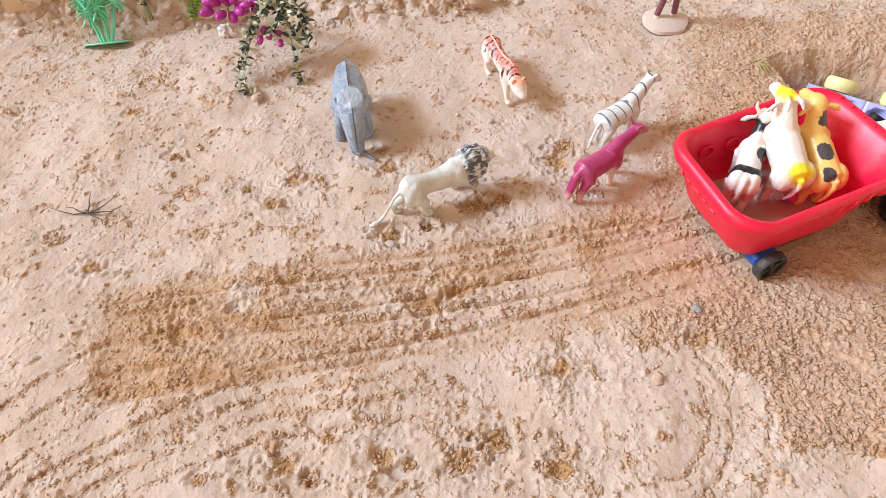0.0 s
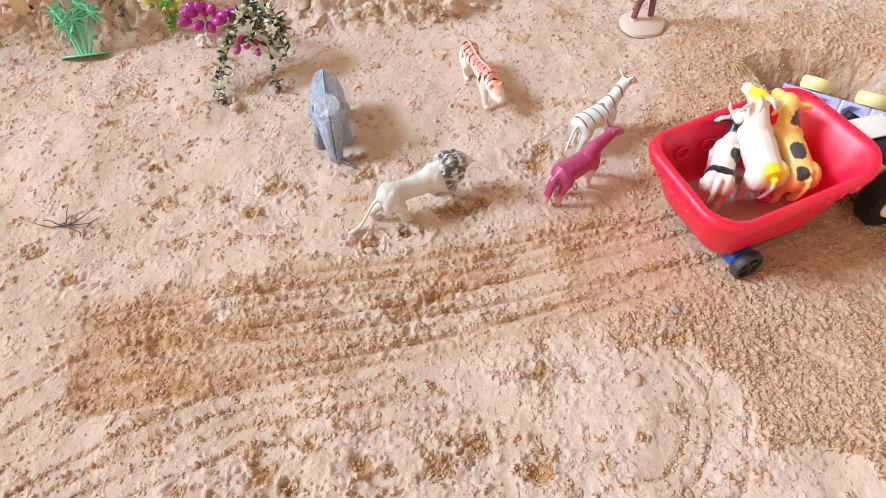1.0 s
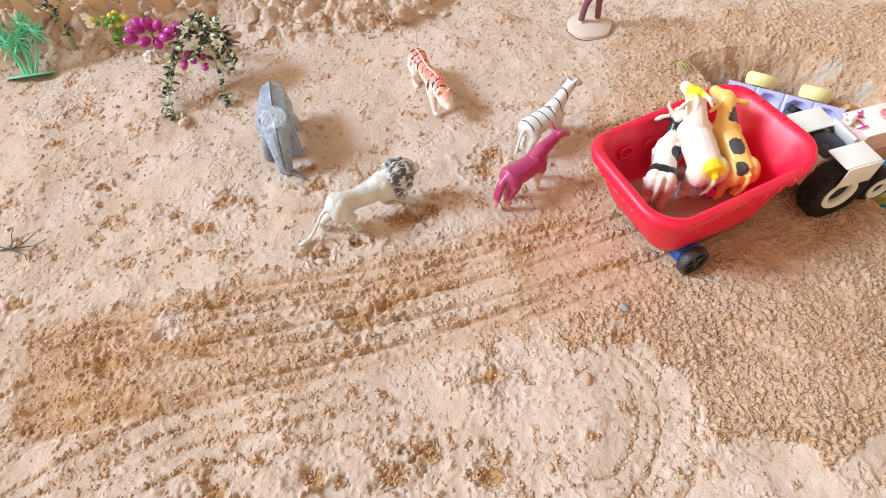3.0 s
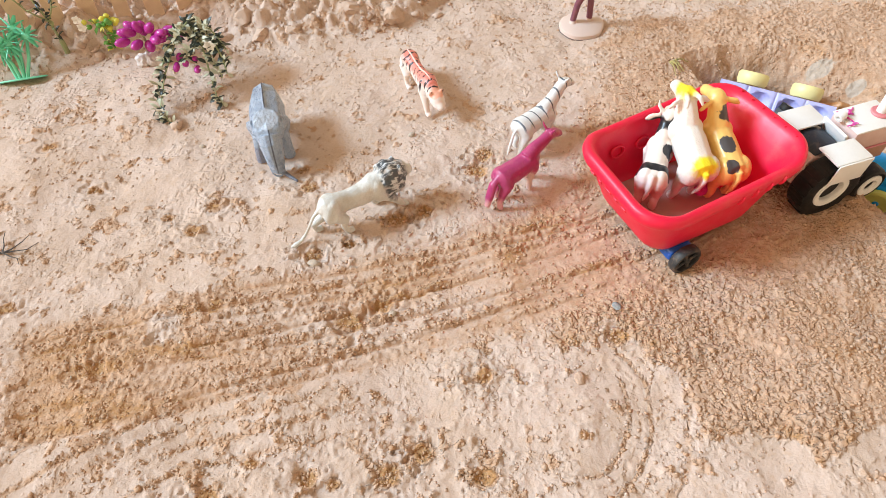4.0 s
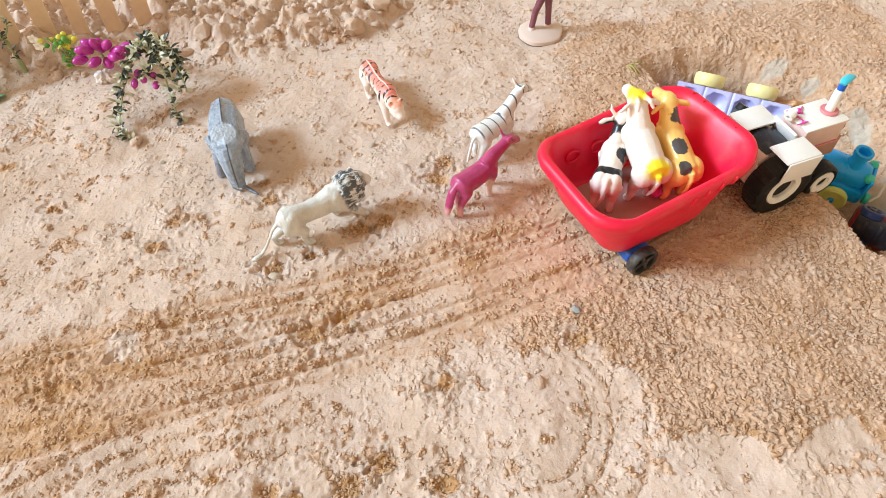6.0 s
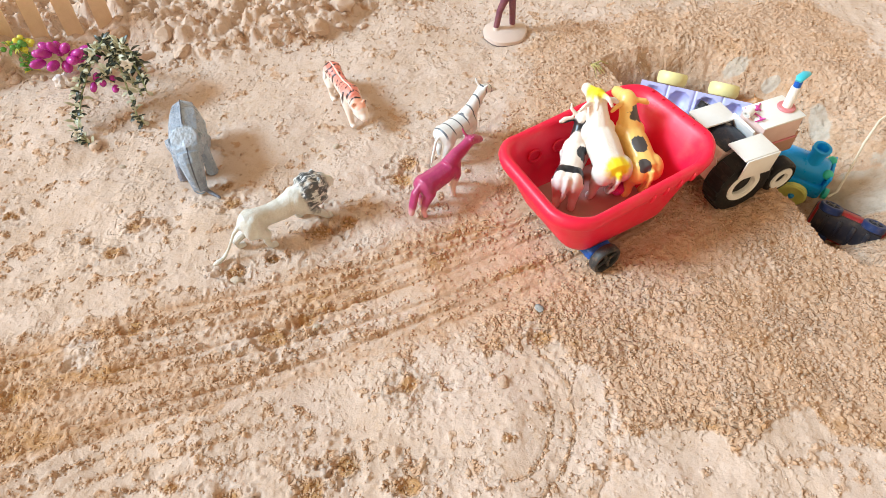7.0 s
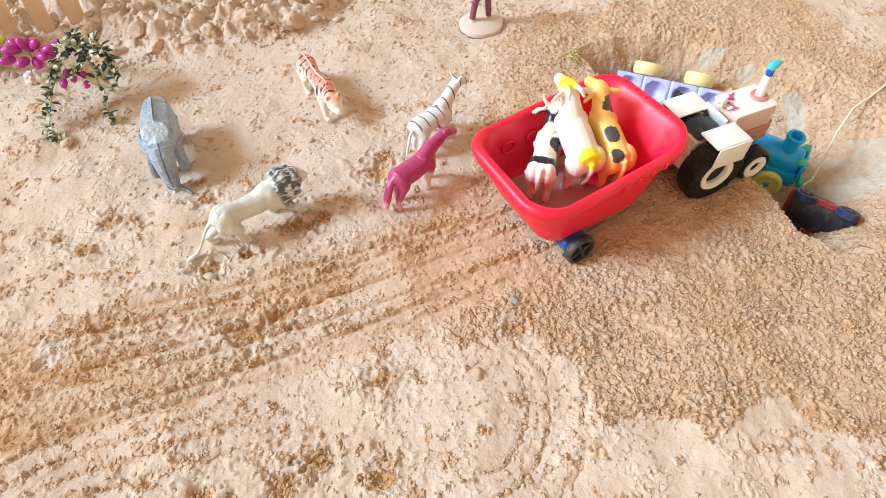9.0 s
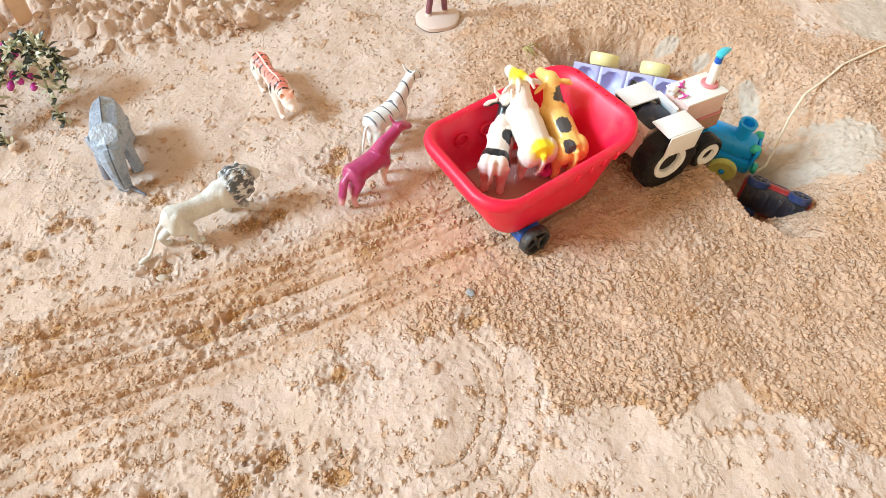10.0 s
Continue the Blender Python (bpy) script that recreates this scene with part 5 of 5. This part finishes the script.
palm(on_sand(-0.376, 0.757, 8, .001) @ pose(0, 0, 0, -34, 0, 0) @ Matrix.Scale(0.9, 4))
BERRY = surface("berry_plastic", (0.47, 0.035, 0.31), 0.22, (0.30, 0.015, 0.18), 0.4, 80, 0.1, 200, dust=0.04)
COTTON = surface("white_fluff", (0.72, 0.66, 0.62), 0.9, (0.6, 0.52, 0.48), 0.5, 80, 0.8, 500, dust=0.1)
STEM = surface("olive_stem", (0.26, 0.30, 0.14), 0.6, (0.36, 0.34, 0.2), 0.5, 120, 0.2, 400, dust=0.1)


def berries(m):
    t = thing("berry_sprig", m, "bunch of shiny magenta berries on a fluffy white foot", "artificial plant")
    rng = random.Random(2)
    for k in range(15):
        a, rr = k * 2.4, .0057 * math.sqrt(k + .4)
        x, y, z = .004 + rr * math.cos(a) * 1.45, rr * math.sin(a) * .7, .030 + rng.uniform(-.008, .012)
        bm = bmesh.new()
        out = Vector((x, y - .006, (z - .026) * .8)).normalized()
        ball(bm, (0, 0, 0), (.0054, .0050, .0084), (0, 0, 0), 14)
        bm.transform(Matrix.Translation((x, y, z)) @ out.to_track_quat("Z", "Y").to_matrix().to_4x4())
        b = part("berry", bm, BERRY, t)
    bm = bmesh.new()
    tube(bm, [(0, 0, 0, .0015), (.001, 0, .02, .0013), (0, 0, .032, .001)], 8)
    part("stem", bm, STEM, t)
    for k in range(5):
        bm = bmesh.new()
        bmesh.ops.create_icosphere(bm, subdivisions=3, radius=.008)
        off = Vector((k * 5, 0, 0))
        for v in bm.verts:
            v.co = v.co * (1 + .35 * noise.noise(v.co * 350 + off)) + Vector((-.008 + k * .005, -.006 + .003 * (k % 2), .005))
        part("fluff", bm, COTTON, t, "white fluff")
    return t


berries(on_sand(-0.217, 0.772, 0) @ Matrix.Scale(1.15, 4))
LEAF_D = surface("dark_leaf", (0.016, 0.028, 0.022), 0.4, (0.06, 0.08, 0.05), 0.5, 200, 0.1, 500, dust=0.08)
LEAF_C = surface("cream_leaf", (0.60, 0.60, 0.46), 0.45, (0.38, 0.42, 0.30), 0.6, 200, 0.1, 500, dust=0.08)
LEAF_G = surface("green_leaf", (0.10, 0.34, 0.06), 0.45, (0.2, 0.42, 0.06), 0.5, 200, 0.1, 500, dust=0.05)
YELLOW = surface("yellow_petal", (0.72, 0.68, 0.08), 0.45, (0.5, 0.6, 0.1), 0.4, 200, 0.1, 500, dust=0.0)
PETAL = surface("white_petal", (0.82, 0.80, 0.74), 0.5, (0.7, 0.68, 0.6), 0.2, 200, 0.1, 500, dust=0.0)


def leaf(bm, at, way, up, length, width):
    """A thin pointed leaf with thickness, folded along its rib."""
    d = Vector(way).normalized()
    s = d.cross(Vector(up)).normalized()
    n = s.cross(d)
    at = Vector(at)
    top, low = [], []
    for q, w, h in ((0, .12, 0), (.3, .9, .06), (.6, 1, .08), (.85, .5, .03), (1, .02, -.06)):
        c = at + d * length * q + n * length * h
        top.append([bm.verts.new(c + s * width * .5 * w * k + n * (.0004 + .10 * width * abs(k) * w)) for k in (-1, 0, 1)])
        low.append([bm.verts.new(c + s * width * .5 * w * k + n * (-.0003 + .10 * width * abs(k) * w)) for k in (-1, 0, 1)])
    for a, b, c, e in zip(top, top[1:], low, low[1:]):
        for k in (0, 1):
            bm.faces.new((a[k], a[k + 1], b[k + 1], b[k]))
            bm.faces.new((c[k + 1], c[k], e[k], e[k + 1]))
        bm.faces.new((a[0], b[0], e[0], c[0]))
        bm.faces.new((b[2], a[2], c[2], e[2]))
    bm.faces.new([*low[0][::-1], *top[0]][:6])
    bm.faces.new([*top[-1], *low[-1][::-1]])


def sprig(t, stem_pts, count, rng, mats, size, stem_mat=STEM, r0=.0012):
    bm = bmesh.new()
    tube(bm, [(*p, r0 * (1 - .5 * i / len(stem_pts))) for i, p in enumerate(stem_pts)], 6)
    st = part("stem", bm, stem_mat, t)
    pts = [Vector(p) for p in stem_pts]
    for k in range(count):
        q = (k + rng.random()) / count * (len(pts) - 1)
        i = min(int(q), len(pts) - 2)
        at = pts[i].lerp(pts[i + 1], q - i)
        way = Vector((rng.uniform(-1, 1), rng.uniform(-1, 1), rng.uniform(-.6, .8)))
        bm = bmesh.new()
        leaf(bm, at + way.normalized() * .0006, way, (rng.uniform(-.4, .4), rng.uniform(-.6, .2), 1), size * rng.uniform(.6, 1.25), size * rng.uniform(.3, .5))
        part("leaf", bm, rng.choice(mats), st)
    return st


def vine(m):
    t = thing("artificial_vine", m, "drooping artificial vine with dark and cream leaves", "artificial plant")
    rng = random.Random(21)
    top = (.0, .0, .062)
    mats = [LEAF_D, LEAF_D, LEAF_C, LEAF_C]
    sprig(t, [(.004, .030, 0), (.003, .012, .04), top], 44, rng, mats, .0095)
    sprig(t, [top, (-.014, -.022, .052), (-.028, -.052, .032), (-.036, -.078, .010), (-.038, -.090, .003)], 64, rng, mats, .0095)
    sprig(t, [top, (-.006, -.014, .060), (-.022, -.030, .050), (-.034, -.046, .030), (-.040, -.070, .012)], 52, rng, mats, .0095)
    sprig(t, [top, (.012, -.022, .052), (.018, -.048, .030), (.022, -.066, .010), (.028, -.074, .003)], 52, rng, mats, .0095)
    sprig(t, [top, (.014, -.008, .056), (.026, -.020, .044), (.034, -.032, .030)], 52, rng, mats, .0095)
    sprig(t, [(.010, -.016, .052), (.004, -.030, .048), (-.006, -.040, .040)], 44, rng, mats, .0095)
    sprig(t, [(-.036, -.078, .010), (-.028, -.092, .004), (-.020, -.098, .003)], 16, rng, mats, .008)
    sprig(t, [top, (.008, -.014, .050), (.020, -.034, .040), (.030, -.050, .022)], 40, rng, mats, .0095)
    sprig(t, [(.0, .0, .058), (-.012, -.010, .058), (-.020, -.020, .046), (-.026, -.036, .036)], 30, rng, mats, .0095)
    sprig(t, [(.012, -.010, .056), (.026, -.026, .050), (.034, -.040, .038), (.036, -.050, .026)], 40, rng, mats, .0095)
    sprig(t, [(.010, -.004, .058), (.020, -.012, .062), (.030, -.020, .052), (.038, -.030, .042)], 36, rng, mats, .0095)
    for x, y, z in ((.022, -.030, .050), (-.034, -.084, .010)):
        bm = bmesh.new()
        for a in range(6):
            leaf(bm, (x, y, z), (math.cos(a * 1.047), -.4, math.sin(a * 1.047)), (0, -1, .5), .0075, .0045)
        part("flower", bm, PETAL, t, "cream six-petalled flower")
    for k, (x, y, z) in enumerate(((-.012, -.034, .040), (-.006, -.040, .036), (.004, -.036, .038), (.006, -.046, .032), (-.016, -.042, .034))):
        bm = bmesh.new()
        ball(bm, (x, y, z), (.0036, .0034, .0058), (30 * k, 20, 0), 12)
        part("bud", bm, BERRY, t, "magenta bud")
    return t


vine(on_sand(-0.149, 0.745, 0) @ Matrix.Scale(1.1, 4))


def flowers(m):
    t = thing("flower_sprig", m, "artificial sprig of white, yellow and green blossoms", "artificial plant")
    rng = random.Random(31)
    for dx, dy, top in ((-.014, 0, .050), (0, -.004, .046), (.014, .002, .044), (.004, .004, .054)):
        sprig(t, [(0, 0, 0), (dx * .4, dy * .4, top * .55), (dx, dy, top)], 8, rng, [LEAF_G, LEAF_G, YELLOW], .012)
    for k in range(16):
        bm = bmesh.new()
        ball(bm, (rng.uniform(-.024, .022), rng.uniform(-.012, .008), .044 + rng.uniform(-.010, .012)), (.0042, .0042, .0036), (0, 0, 0), 10)
        part("blossom", bm, YELLOW if k % 3 else LEAF_G, t)
    for x, z in ((-.024, .046), (-.026, .058)):
        bm = bmesh.new()
        for a in range(5):
            leaf(bm, (x, -.012, z), (math.cos(a * 1.257), -.3, math.sin(a * 1.257)), (0, -1, .3), .0075, .006)
        part("white_flower", bm, PETAL, t, "white five-petalled flower")
    return t


flowers(on_sand(-0.272, 0.806, 0) @ Matrix.Scale(0.9, 4))


def stalk(m):
    t = thing("leafy_stalk", m, "olive stalk with small dark leaves, stuck in sand", "artificial plant")
    rng = random.Random(41)
    bm = bmesh.new()
    lathe(bm, [(0, 0), (.0034, 0), (.0030, .018), (.0022, .020), (0, .020)], None, 12)
    part("foot", bm, STEM, t)
    sprig(t, [(0, 0, .018), (-.004, .002, .045), (-.014, .004, .085), (-.022, .006, .12)], 20, rng, [LEAF_D, LEAF_D, LEAF_D, STEM], .009, r0=.0016)
    sprig(t, [(-.004, .002, .045), (.006, .0, .06), (.012, .002, .075)], 8, rng, [LEAF_D, STEM], .009)
    sprig(t, [(-.004, .002, .045), (-.022, .0, .062), (-.036, .002, .085)], 9, rng, [LEAF_D, STEM], .009)
    return t


stalk(on_sand(-0.330, 0.803, 0))

# ---- toy figure on a round base: one plain mesh ----
FIGURE = surface("figure_paint", (0.17, 0.055, 0.095), 0.4, (0.24, 0.08, 0.07), 0.5, 80, 0.2, 300, dust=0.1,
                 marks=(((0, 0, .0), (.08, .08, .0125), (0.62, 0.50, 0.44), 0.1, 0.05), ((0, 0, .0), (.08, .08, .0036), (0.16, 0.12, 0.11), 0.1, 0.05)))
bm = bmesh.new()
lathe(bm, [(0, 0), (.028, 0), (.031, .002), (.030, .0075), (.027, .0095), (0, .0100)], pose(.002, -.002, 0, 0, 0, 20) @ Matrix.Diagonal((1, .92, 1, 1)), 22)
tube(bm, [(-.010, 0, .007, .005), (-.009, .003, .012, .0040), (-.006, .002, .035, .0042), (.003, 0, .060, .0058), (.006, 0, .075, .006)], 12)
tube(bm, [(.014, .002, .007, .005), (.014, .003, .012, .0040), (.012, .002, .035, .0042), (.009, 0, .060, .0058), (.007, 0, .075, .006)], 12)
ball(bm, (.0065, 0, .084), (.011, .009, .014))
for v in bm.verts:
    if v.co.z < .0101:
        k = 1 + .10 * noise.noise(Vector((v.co.x * 60, v.co.y * 60, 3)))
        v.co.x, v.co.y = v.co.x * k, v.co.y * k
ob = part("toy_figure", bm, FIGURE)
ob.matrix_world = on_sand(0.338, 0.768, 8, -.001)
tagged(ob, "dark maroon toy figure on a round sandy base", "toy figure")

# ---- fence ----
WOOD = surface("pale_wood", (0.72, 0.54, 0.38), 0.6, (0.60, 0.42, 0.27), 0.4, 90, 0.25, 220, dust=0.15)


def fence():
    t = thing("picket_fence", pose(-0.345, 0.842, 0.006, 0, 0, 11), "toy picket fence of pale wooden slats behind the bank", "fence")
    rng = random.Random(51)
    for k in range(10):
        bm = bmesh.new()
        x = -.20 + k * .0405
        w, h = .020 + rng.uniform(-.001, .0015), .12
        prof = [(-w / 2, -.01), (w / 2, -.01), (w / 2, h - .012), (0, h), (-w / 2, h - .012)]
        a = [bm.verts.new((px, -.0012, pz)) for px, pz in prof]
        b = [bm.verts.new((px, .0012, pz)) for px, pz in prof]
        bm.faces.new(a)
        bm.faces.new(b[::-1])
        for i in range(5):
            bm.faces.new((a[i], a[(i + 1) % 5], b[(i + 1) % 5], b[i]))
        ob = part("picket", bm, WOOD, t)
        ob.matrix_basis = pose(x, rng.uniform(-.001, .001), rng.uniform(-.004, .004), rng.uniform(-3, 3), rng.uniform(-2, 2), rng.uniform(-3, 3))
    for z in (.075,):
        bm = bmesh.new()
        box(bm, (-.018, .0032, z), (.40, .0030, .010), .0006)
        part("rail", bm, WOOD, t)
    return t


fence()
